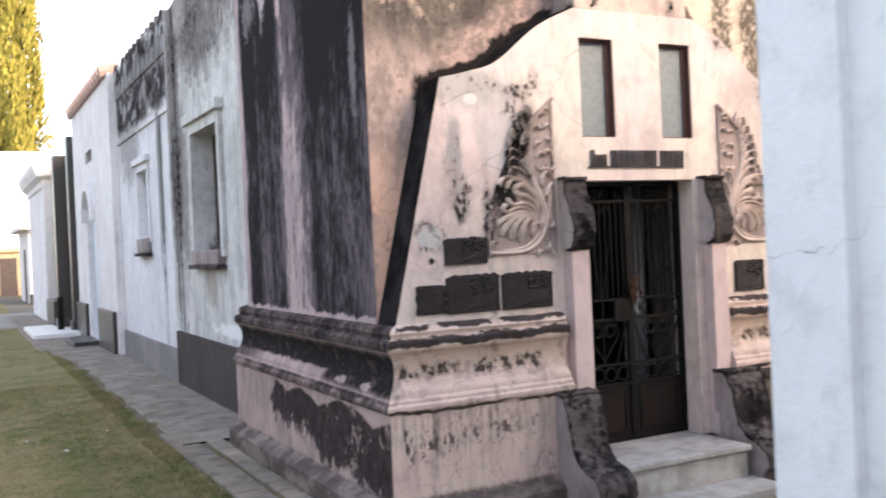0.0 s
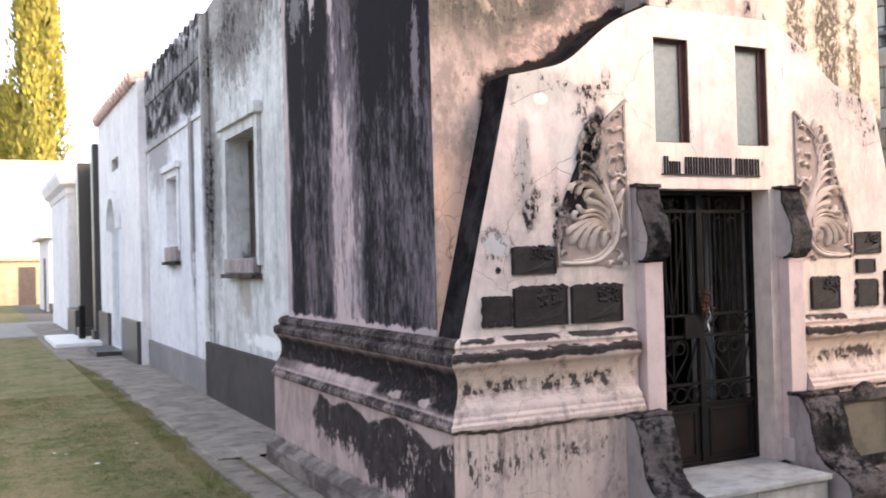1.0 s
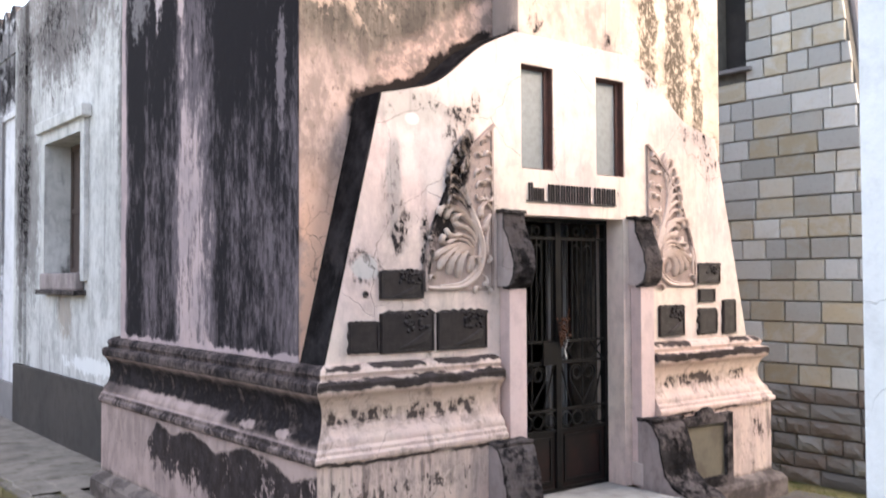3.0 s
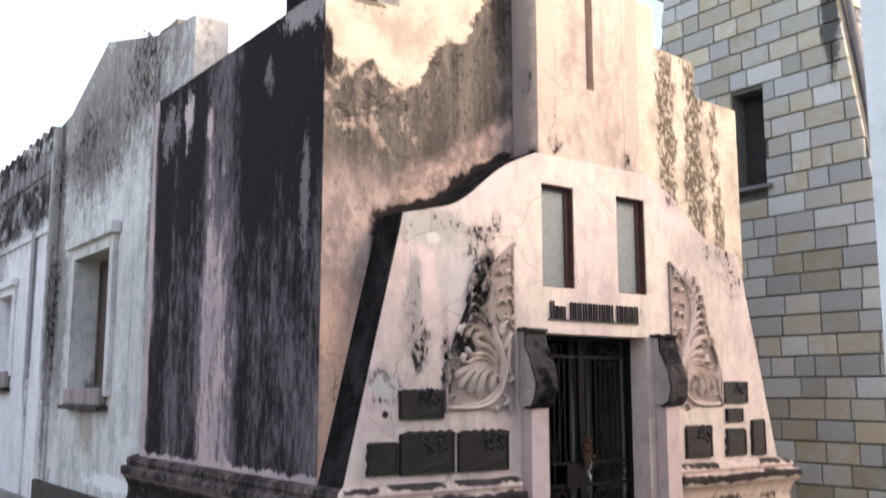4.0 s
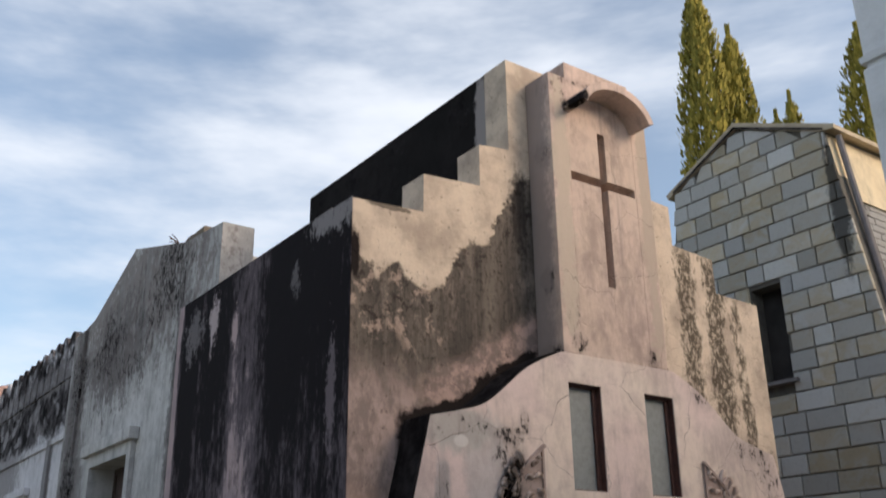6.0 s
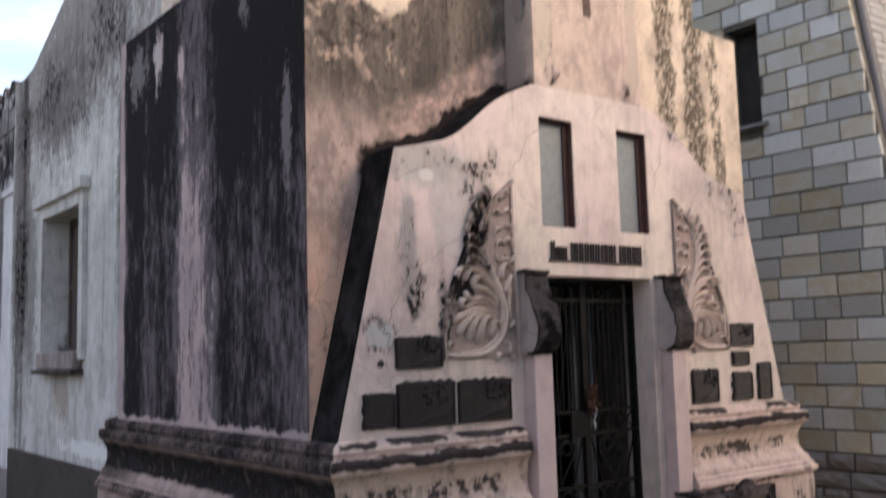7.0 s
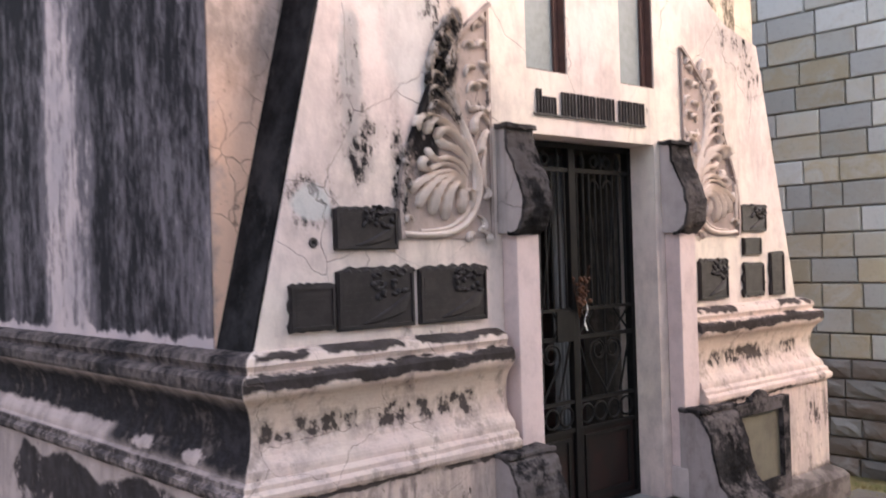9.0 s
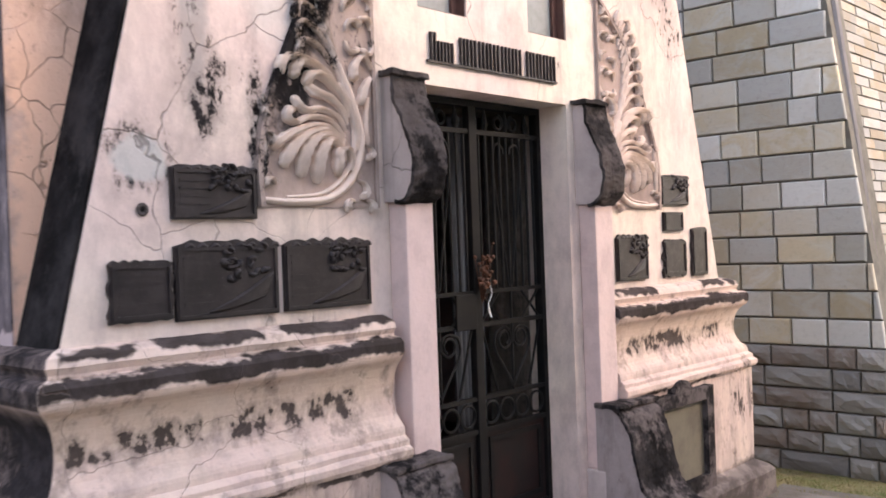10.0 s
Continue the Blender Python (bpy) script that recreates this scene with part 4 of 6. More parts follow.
for x0, x1 in ((3.735, 4.155), (4.205, 4.625)):
    w = x1 - x0
    part("solid_panel", boxed(x0, x1, GY + 0.002, GY + 0.008, 0.29, 0.655), m_rust, gate, "solid lower iron panel with rust")
    part("panel_moulding", prism(bmesh.new(), rect(x0 + 0.03, x1 - 0.03, 0.32, 0.63), [rect(x0 + 0.05, x1 - 0.05, 0.34, 0.61)], GY - 0.006, GY + 0.002), m_iron, gate)
    for k in range(9):
        x = x0 + w * (k + 0.5) / 9
        if k == 4:
            continue
        part("bar", tube(bmesh.new(), [(x, GY, 1.26), (x, GY, 1.93)], 0.0065, 6), m_iron, gate)
    c = (x0 + x1) / 2
    for s in (-1, 1):
        part("lancet", tube(bmesh.new(), smooth_line([(c + s * 0.012, GY, 1.27), (c + s * 0.03, GY, 1.4), (c + s * 0.085, GY, 1.7), (c + s * 0.095, GY, 1.82), (c + s * 0.07, GY, 1.89), (c + s * 0.03, GY, 1.88), (c + s * 0.02, GY, 1.85)], 4), 0.006, 5), m_iron, gate)
        part("scroll", scroll(bmesh.new(), c + s * 0.05, 1.985, 0.035, s, 1.57), m_iron, gate)
        part("scroll", scroll(bmesh.new(), c + s * 0.055, 1.04, 0.05, s, 1.57), m_iron, gate)
        part("heart", tube(bmesh.new(), smooth_line([(c, GY, 0.83), (c + s * 0.05, GY, 0.90), (c + s * 0.12, GY, 1.0), (c + s * 0.11, GY, 1.07), (c + s * 0.055, GY, 1.09)], 4), 0.006, 5), m_iron, gate)
        part("diagonal", tube(bmesh.new(), [(c + s * w * 0.48, GY, 1.10), (c + s * 0.11, GY, 0.82)], 0.006, 5), m_iron, gate)
        part("cross_brace", tube(bmesh.new(), [(c + s * w * 0.48, GY, 1.25), (c + s * w * 0.18, GY, 1.12)], 0.006, 5), m_iron, gate)
        part("cross_brace", tube(bmesh.new(), [(c + s * w * 0.48, GY + 0.004, 1.12), (c + s * w * 0.18, GY + 0.004, 1.25)], 0.006, 5), m_iron, gate)
    part("bar", tube(bmesh.new(), [(c, GY, 0.81), (c, GY, 1.93)], 0.006, 6), m_iron, gate)
    for k in range(4):
        part("ring", tube(bmesh.new(), circle(x0 + w * (k + 0.5) / 4, 0.735, 0.047), 0.0065, 5, True), m_iron, gate)
    for k in range(3):
        x = x0 + w * (k + 0.5) / 3
        part("finial", tube(bmesh.new(), [(x, GY, 1.94), (x, GY, 1.97), (x, GY, 2.0), (x, GY, 2.035)], [0.006, 0.016, 0.011, 0.003], 6), m_iron, gate)
part("lock_plate", boxed(4.03, 4.16, GY - 0.024, GY - 0.012, 1.10, 1.25, bevel=0.004), m_iron, gate, "plain iron lock plate")
m_cloth = plain("grey_curtain", (0.20, 0.20, 0.205), (0.15, 0.15, 0.155), 3, 0.9)
bm = bmesh.new()
cols = [[bm.verts.new((4.36 + 0.19 * i / 30, 5.50 + 0.018 * math.sin(i * 1.25), z)) for i in range(31)] for z in (0.3, 0.9, 1.5, 2.05)]
for a, b in zip(cols, cols[1:]):
    for i in range(30):
        bm.faces.new((a[i], a[i + 1], b[i + 1], b[i]))
cur = part("curtain", bm, m_cloth, smooth=True)
cur.modifiers.new("thickness", "SOLIDIFY").thickness = 0.004
tagged(cur, "faded grey cloth curtain hanging behind the gate", "curtain")
# dry flowers tucked into the gate
m_flower = plain("dried_flowers", (0.11, 0.045, 0.022), (0.06, 0.03, 0.02), 40, 0.9)
m_tag = plain("white_ribbon", (0.75, 0.74, 0.72), (0.65, 0.64, 0.62), 20, 0.8)
bunch = thing("flower_bunch", "dried orange flowers tied to the gate with a white ribbon", "flowers", at=(4.19, GY - 0.03, 1.25))
rng = random.Random(4)
bm = bmesh.new()
for k in range(34):
    p = Vector((4.19 + rng.gauss(0, 0.028), GY - 0.045 + rng.gauss(0, 0.012), 1.33 + rng.gauss(0, 0.045)))
    bmesh.ops.create_icosphere(bm, subdivisions=1, radius=rng.uniform(0.006, 0.014), matrix=Matrix.Translation(p))
    tube(bm, [p, (4.185, GY - 0.03, 1.21)], 0.0015, 3)
part("blooms", bm, m_flower, bunch)
part("ribbon", tube(bmesh.new(), smooth_line([(4.195, GY - 0.06, 1.30), (4.21, GY - 0.065, 1.25), (4.19, GY - 0.06, 1.2), (4.205, GY - 0.06, 1.15)], 4), [0.002 + 0.003 * (k > 8) for k in range(13)], 5), m_tag, bunch)
# inside of the tomb: its gloom is put into near-black floor and lining
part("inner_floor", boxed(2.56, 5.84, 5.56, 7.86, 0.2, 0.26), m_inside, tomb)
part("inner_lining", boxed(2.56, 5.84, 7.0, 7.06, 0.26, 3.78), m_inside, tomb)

# ---- carved reliefs ----
m_relief = stucco("carved_plaster", (0.66, 0.56, 0.50), (0.62, 0.51, 0.46), mould=0.02, runs=0.15, fine=0.2,
                  blobs=(((3.12, 5.05, 2.19), (0.085, 0.3, 0.10), 0.25, 8.0, 0.8), ((3.20, 5.05, 2.34), (0.075, 0.3, 0.16), 0.25, 8.0, 0.85), ((3.30, 5.05, 2.48), (0.08, 0.3, 0.05), 0.3, 8.0, 0.8), ((2.975, 5.05, 1.82), (0.03, 0.3, 0.16), 0.3, 8.0, 0.6), ((3.27, 5.05, 2.12), (0.06, 0.3, 0.05), 0.3, 9.0, 0.7)))


# bed darker than the leaves: shade between them and mould both in its tone
m_relief_bed_shade = stucco("relief_bed_shade", (0.44, 0.35, 0.315), (0.36, 0.28, 0.255), mould=0.1, runs=0.3, fine=0.3, dirt=0.6,
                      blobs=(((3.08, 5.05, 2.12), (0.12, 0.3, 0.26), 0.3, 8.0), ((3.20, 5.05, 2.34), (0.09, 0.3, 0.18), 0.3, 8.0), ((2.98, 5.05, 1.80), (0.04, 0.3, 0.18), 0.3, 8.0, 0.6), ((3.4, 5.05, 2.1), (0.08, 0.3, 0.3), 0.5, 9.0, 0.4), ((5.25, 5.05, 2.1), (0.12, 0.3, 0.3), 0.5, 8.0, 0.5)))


def leaf(bm, pts, width, height, y, tip=0.25, notch=0.0):
    """A carved leaf: a ridged, rounded strip along a bent line in the wall's plane."""
    line = smooth_line(pts, 5)
    n = len(line)
    rows = []
    for i, p in enumerate(line):
        t = i / (n - 1)
        d = (Vector(line[min(i + 1, n - 1)]) - Vector(line[max(i - 1, 0)])).normalized()
        s = Vector((-d.y, d.x))
        w = width * (0.35 + 0.65 * math.sin(math.pi * min(1, t * 0.92 + 0.08)) ** 0.8) * (1 - notch * (math.sin(t * 19) > 0.2)) * (1 - (1 - tip) * max(0, (t - 0.8) / 0.2))
        h = height * (0.45 + 0.9 * t * (1.25 - t))
        rows.append([bm.verts.new((p[0] + s.x * w * q, y - h * r, p[1] + s.y * w * q)) for q, r in ((-1, 0), (-0.85, 0.55), (-0.45, 0.62), (0, 1.0), (0.45, 0.62), (0.85, 0.55), (1, 0))])
    for a, b in zip(rows, rows[1:]):
        for k in range(6):
            bm.faces.new((a[k], a[k + 1], b[k + 1], b[k]))
    bm.faces.new(rows[-1][::-1])
    return bm


def relief(flip):
    """A pointed half-arch panel filled with one large acanthus scroll."""
    fx = (lambda x: 8.385 - x) if flip else (lambda x: x)
    Y = FRONT - 0.001
    P = lambda *pts: [(fx(x), z) for x, z in pts]
    curve = smooth_line(P((3.475, 2.61), (3.33, 2.49), (3.18, 2.325), (3.075, 2.12), (2.985, 1.92), (2.95, 1.75), (2.955, 1.60)), 5)
    plate = part("relief_panel", prism(bmesh.new(), curve + P((3.475, 1.60)), [], Y - 0.006, Y), m_relief_bed_shade, tomb, "carved acanthus relief in a pointed half-arch")
    bm = bmesh.new()
    inner = []
    for k, p in enumerate(curve):
        d = (Vector(curve[min(k + 1, len(curve) - 1)]) - Vector(curve[max(k - 1, 0)])).normalized()
        q = -1 if flip else 1
        inner.append((p[0] - d.y * 0.018 * q, p[1] + d.x * 0.018 * q))
    prism(bm, curve + inner[::-1], [], Y - 0.026, Y - 0.006)
    prism(bm, rect(*sorted((fx(3.46), fx(3.475))), 1.60, 2.58), [], Y - 0.016, Y - 0.006)
    part("relief_rim", bm, m_relief_bed_shade, plate)
    bm = bmesh.new()
    y = Y - 0.006
    # the great stem, doubled
    stem = P((2.965, 1.625), (3.09, 1.617), (3.25, 1.633), (3.355, 1.71), (3.395, 1.83), (3.360, 1.965), (3.290, 2.10), (3.240, 2.22), (3.232, 2.34), (3.28, 2.44), (3.36, 2.51))
    leaf(bm, stem, 0.017, 0.034, y, 0.5)
    leaf(bm, [(x - (0.026 if not flip else -0.026), z + 0.016) for x, z in stem[1:7]], 0.009, 0.024, y, 0.5)

    def finger(pts, w0, w1, h0, h1):
        """One grooved lobe: narrow at its root, widening to a rounded end that droops to the bed."""
        line = smooth_line(P(*pts), 8)
        m = len(line)
        long = sum((Vector(p) - Vector(q)).length for p, q in zip(line, line[1:]))
        teeth = max(2.0, long / 0.036)
        rows = []
        for i, p in enumerate(line):
            t = i / (m - 1)
            d = (Vector(line[min(i + 1, m - 1)]) - Vector(line[max(i - 1, 0)])).normalized()
            s = Vector((-d.y, d.x))
            end = math.sqrt(max(0.02, 1 - (max(0.0, t - 0.82) / 0.18) ** 2))
            lobe = abs(math.sin(math.pi * (t * teeth + 0.5)))
            w = 0.86 * (w0 + (w1 - w0) * t ** 1.1) * end * (1 - 0.34 * (t > 0.45) * (1 - lobe ** 0.5))
            h = (h0 + (h1 - h0) * math.sin(min(1.0, t / 0.72) * 1.571)) * (1 - 0.6 * max(0.0, (t - 0.72) / 0.28) ** 2) 
            row = []
            for q, r in ((-1, -0.02), (-0.94, 0.40), (-0.66, 0.84), (-0.30, 0.60), (0, 1.22), (0.30, 0.60), (0.66, 0.84), (0.94, 0.40), (1, -0.02)):
                c = Vector((p[0] + s.x * w * q, y - h * r, p[1] + s.y * w * q))
                c += noise.noise_vector(c * 48) * 0.0022 * (r > 0)
                row.append(bm.verts.new(c))
            rows.append(row)
        for a, b in zip(rows, rows[1:]):
            for k in range(8):
                bm.faces.new((a[k], a[k + 1], b[k + 1], b[k]))
        bm.faces.new(rows[-1][::-1])

    def curl(x, z, r, a, turn, w=0.019, h=0.028):
        """A comma-shaped curl that winds inward."""
        pts = []
        for i in range(7):
            q = r * (1 - 0.62 * i / 6)
            b = radians(a + turn * 31 * i)
            pts.append((x + q * math.cos(b), z + q * math.sin(b)))
        finger(pts, 0.005, w, 0.010, h)

    # ribs of the large leaf: they rise from the eye of the scroll, lean over and hang as lobes
    finger([(3.318, 1.758), (3.304, 1.787), (3.285, 1.790), (3.282, 1.750), (3.287, 1.706)], 0.010, 0.026, 0.016, 0.040)
    finger([(3.318, 1.787), (3.277, 1.825), (3.229, 1.815), (3.198, 1.758), (3.193, 1.680)], 0.010, 0.036, 0.014, 0.044)
    finger([(3.318, 1.802), (3.265, 1.844), (3.193, 1.835), (3.140, 1.777), (3.126, 1.699)], 0.010, 0.036, 0.013, 0.042)
    finger([(3.318, 1.815), (3.253, 1.859), (3.157, 1.844), (3.085, 1.787), (3.052, 1.728)], 0.010, 0.032, 0.012, 0.038)
    finger([(3.323, 1.829), (3.241, 1.873), (3.145, 1.863), (3.060, 1.825), (3.012, 1.788)], 0.009, 0.024, 0.012, 0.034)
    finger([(3.323, 1.844), (3.253, 1.897), (3.169, 1.901), (3.109, 1.878), (3.070, 1.890), (3.082, 1.918), (3.105, 1.912)], 0.009, 0.018, 0.012, 0.036)
    finger([(3.328, 1.863), (3.289, 1.911), (3.217, 1.930), (3.157, 1.920), (3.120, 1.938), (3.108, 1.968)], 0.009, 0.022, 0.012, 0.032)
    finger([(3.337, 1.886), (3.309, 1.939), (3.253, 1.974), (3.198, 1.985), (3.160, 2.010)], 0.009, 0.028, 0.012, 0.030)
    finger([(3.342, 1.911), (3.318, 1.968), (3.270, 2.016), (3.215, 2.045), (3.170, 2.035), (3.160, 2.000)], 0.009, 0.026, 0.014, 0.042)
    finger([(3.333, 1.949), (3.289, 2.006), (3.217, 2.064), (3.143, 2.080), (3.112, 2.055), (3.110, 2.020)], 0.009, 0.026, 0.014, 0.042)
    finger([(3.313, 1.978), (3.253, 2.054), (3.157, 2.092), (3.085, 2.092), (3.055, 2.062), (3.062, 2.03)], 0.009, 0.024, 0.014, 0.038)
    # hollows of the leaf between its ribs and the stem
    finger([(3.375, 1.80), (3.372, 1.87), (3.345, 1.95), (3.30, 2.03)], 0.012, 0.014, 0.018, 0.026)
    finger([(3.335, 1.725), (3.345, 1.76), (3.330, 1.80), (3.305, 1.80), (3.300, 1.775)], 0.006, 0.012, 0.024, 0.036)
    # fronds that climb the back of the stem towards the point
    for k in range(7):
        u = k / 6
        bx, bz = 3.29 - 0.05 * math.sin(u * 3.0) + 0.03 * u, 2.07 + 0.36 * u
        ln = 0.16 - 0.07 * u
        finger([(bx, bz), (bx - ln * 0.45, bz + 0.07), (bx - ln * 0.85, bz + 0.085), (bx - ln, bz + 0.055), (bx - ln * 0.92, bz + 0.03)], 0.007, 0.020 - 0.005 * u, 0.012, 0.034)
        finger([(bx + 0.01, bz + 0.02), (bx - ln * 0.15, bz + 0.10), (bx - ln * 0.45, bz + 0.135)], 0.006, 0.012, 0.012, 0.024)
    # leaves on the lane edge of the panel
    curl(3.005, 1.90, 0.030, 60, 1, 0.014)
    curl(3.00, 1.815, 0.028, 100, -1, 0.013)
    curl(2.995, 1.665, 0.035, 20, 1, 0.014)
    finger([(2.985, 1.96), (2.995, 1.90), (2.985, 1.83), (2.985, 1.75), (2.975, 1.67)], 0.008, 0.014, 0.012, 0.020)
    # sprays between the stem and the upright border
    for cx_, cz_, r_, a_, t_ in ((3.385, 2.225, 0.042, 200, -1), (3.425, 2.245, 0.036, 330, 1), (3.375, 2.165, 0.036, 160, 1), (3.43, 2.165, 0.038, 20, -1), (3.365, 2.30, 0.036, 220, -1), (3.43, 2.325, 0.034, 300, 1), (3.36, 2.40, 0.034, 180, -1), (3.425, 2.41, 0.036, 0, 1), (3.41, 2.49, 0.030, 210, -1), (3.445, 2.54, 0.022, 90, 1), (3.385, 1.655, 0.042, 100, -1), (3.34, 1.60, 0.030, 40, 1), (3.425, 1.60, 0.028, 120, -1), (3.425, 1.79, 0.030, 90, -1)):
        curl(cx_, cz_, r_, a_, t_)
    finger([(3.46, 2.09), (3.42, 2.13), (3.375, 2.10), (3.365, 2.06), (3.385, 2.045)], 0.007, 0.020, 0.014, 0.034)
    finger([(3.455, 2.06), (3.43, 2.04), (3.405, 2.00), (3.40, 1.955)], 0.008, 0.022, 0.014, 0.034)
    finger([(3.44, 1.99), (3.425, 1.93), (3.42, 1.87), (3.43, 1.82)], 0.006, 0.018, 0.010, 0.018)
    part("acanthus_scroll", bm, m_relief, plate, smooth=True)


relief(False)
relief(True)

# ---- lettering over the door, as plain bars ----
sign = part("name_rail", boxed(3.755, 4.585, FRONT - 0.014, FRONT - 0.002, 2.155, 2.163), m_bronze, tomb, "thin rail under dark metal lettering")
x = 3.775
for word in ((0.030, 0.026, 0.026, 0.012), (0.030, 0.034, 0.038, 0.034, 0.034, 0.018, 0.034, 0.034, 0.036), (0.034, 0.036, 0.036, 0.036, 0.018)):
    for k, w in enumerate(word):
        h = 0.10 if k == 0 or len(word) > 4 else 0.07
        for q in ((0.0, 0.72) if w > 0.02 else (0.1,)):
            part("lettering_bar", boxed(x + w * q, x + w * q + 0.006, FRONT - 0.016, FRONT - 0.003, 2.163, 2.172 + h), m_bronze, sign)
        x += w + 0.012
    x += 0.028

# ---- memorial plaques ----
def plaque(x0, x1, z0, z1, label, crest=0.02, figure=True, y=FRONT, seed=0, rag=0.0):
    rng = random.Random(seed)
    p = thing("memorial_plaque", label, "plaque", "memorial plaques on the front", at=((x0 + x1) / 2, y, z0))
    w, h = x1 - x0, z1 - z0
    top = [(x1 - w * k / 12, z1 + crest * (0.3 + 0.7 * math.sin(k * 1.7 + seed) ** 2) * (0 < k < 12)) for k in range(13)]
    right_ = [(x1 + rag * math.sin(k * 2.1 + seed), z0 + h * k / 8) for k in range(1, 8)]
    left_ = [(x0 - rag * math.sin(k * 1.7 + seed), z1 - h * k / 8) for k in range(1, 8)]
    base = [(x0 + w * k / 8, z0 - rag * abs(math.sin(k * 1.3 + seed))) for k in range(0, 9)]
    part("plate", prism(bmesh.new(), base + right_ + top + left_, [], y - 0.016, y - 0.001), m_bronze, p)
    part("border", prism(bmesh.new(), rect(x0 + 0.006, x1 - 0.006, z0 + 0.006, z1 - 0.004), [rect(x0 + 0.016, x1 - 0.016, z0 + 0.016, z1 - 0.014)], y - 0.022, y - 0.0155), m_bronze, p)
    rows = max(3, int(h / 0.026))
    for k in range(1, rows):
        z = z1 - 0.018 - (h - 0.04) * k / rows
        ww = w * (0.42 if figure else 0.68)
        part("lettering_bar", boxed(x0 + 0.026, x0 + 0.026 + ww * rng.uniform(0.7, 1.0), y - 0.0185, y - 0.0155, z, z + 0.007), m_bronze, p)
    if figure:
        bm = bmesh.new()
        Y = y - 0.014
        for k in range(9):
            a = k / 8
            leaf(bm, [(x1 - 0.02 - w * 0.08 * a, z1 - h * 0.42 - h * 0.3 * a), (x1 - w * (0.2 + 0.25 * a), z1 - h * (0.56 + 0.28 * a)), (x1 - w * (0.40 + 0.30 * a), z0 + h * (0.26 - 0.16 * a))], 0.009, 0.017, Y, 0.4)
        for k in range(22):
            u, v, a = x1 - w * rng.uniform(0.10, 0.55), z1 - h * rng.uniform(0.02, 0.42), rng.uniform(0, 6.28)
            leaf(bm, [(u, v), (u + 0.014 * math.cos(a), v + 0.012 * math.sin(a)), (u + 0.030 * math.cos(a + 0.6), v + 0.022 * math.sin(a + 0.6))], 0.009, 0.021, Y, 0.6)
        for k in range(8):
            u = x0 + 0.03 + (w - 0.06) * k / 7
            leaf(bm, [(u, z1 - 0.012), (u + 0.02, z1 + 0.002), (u + 0.036, z1 - 0.008)], 0.008, 0.012, Y, 0.6)
        part("ornament", bm, m_bronze, p, "raised floral ornament", smooth=True)


DARKP = "dark patinated bronze memorial plaque with raised ornament"
plaque(2.645, 2.945, 1.562, 1.715, DARKP, 0.014, seed=1)
plaque(2.442, 2.640, 1.275, 1.437, "small dark bronze plaque with a ragged edge", 0.012, False, seed=2, rag=0.006)
plaque(2.648, 3.018, 1.262, 1.482, DARKP, 0.022, seed=3)
plaque(3.044, 3.418, 1.262, 1.478, DARKP, 0.022, seed=4)
plaque(5.02, 5.30, 1.255, 1.462, DARKP, 0.018, seed=5)
plaque(5.452, 5.732, 1.625, 1.772, "bronze plaque with worn raised ornament", 0.010, seed=6)
plaque(5.475, 5.668, 1.49, 1.588, "small plain square bronze plaque", 0.0, False, seed=7)
plaque(5.465, 5.69, 1.262, 1.435, "bronze plaque shaped like a ragged scroll", 0.014, False, seed=8, rag=0.014)
plaque(5.762, 5.925, 1.25, 1.495, "narrow upright bronze plaque", 0.012, False, seed=9, rag=0.006)
# framed plaque on the plinth, partly behind the console
m_oldstone = plain("ochre_stone", (0.15, 0.13, 0.095), (0.10, 0.085, 0.065), 6, 0.85)
fp = thing("framed_plaque", "stone plaque in a weathered frame on the plinth", "plaque", at=(5.35, PY, 0.2))
part("slab", boxed(5.10, 5.60, PY - 0.02, PY - 0.001, 0.2, 0.64), m_oldstone, fp)
part("frame", prism(bmesh.new(), rect(5.07, 5.66, 0.16, 0.69), [rect(5.12, 5.59, 0.24, 0.625)], PY - 0.05, PY - 0.001), m_scroll, fp, "dark weathered frame")
part("crest", prism(bmesh.new(), smooth_line([(5.27, 0.69), (5.30, 0.735), (5.36, 0.75), (5.42, 0.73), (5.45, 0.69)], 4), [], PY - 0.045, PY - 0.002), m_scroll, fp)
# open pipe end in the wall; a black disc stands in for its unlit hollow
pipe = tube(bmesh.new(), circle(2.557, 1.591, 0.014, y=FRONT - 0.004), 0.006, 6, True)
part("pipe_rim", pipe, m_scroll, tomb, "rim of an open pipe end")
part("pipe_shade_disc", tube(bmesh.new(), [(2.557, FRONT - 0.003, 1.591), (2.557, FRONT - 0.0005, 1.591)], 0.012, 12), m_roof, tomb)

# ---- ground ----
def ground_z(x):
    return 0.0 if x < 6.4 else max(-0.28, -0.28 * (x - 6.4) / 1.5)


n = Nodes("lawn")
f = n.math("ADD", n.some(n.noise(1.7, 6, 0.7), 0.55), n.some(n.noise(6.5, 6, 0.75), 0.45))
g = n.noise(34, 6, 0.75)
col = n.mix(n.step(f, 0.37, 0.57), (0.105, 0.125, 0.042), (0.235, 0.190, 0.100))
col = n.mix(n.some(n.step(g, 0.46, 0.68), 0.8), col, (0.045, 0.050, 0.022))
green = n.math("MAXIMUM", n.blob((4.8, 2.9, 0), (2.6, 1.6, 1), 0.35, 2.0, 0.5), n.blob((1.2, 5.6, 0), (0.5, 2.6, 1), 0.5, 2.5, 0.5))
col = n.mix(n.math("MULTIPLY", green, 0.4), col, (0.085, 0.088, 0.040))
n.bump(n.math("ADD", g, f), 0.8, 0.03)
m_lawn = n.done(col, 0.95, spec=0.1)
xs = [-400, -60, -12, -4, 0, 2, 4, 5, 6.4, 7, 7.9, 12, 60, 400]
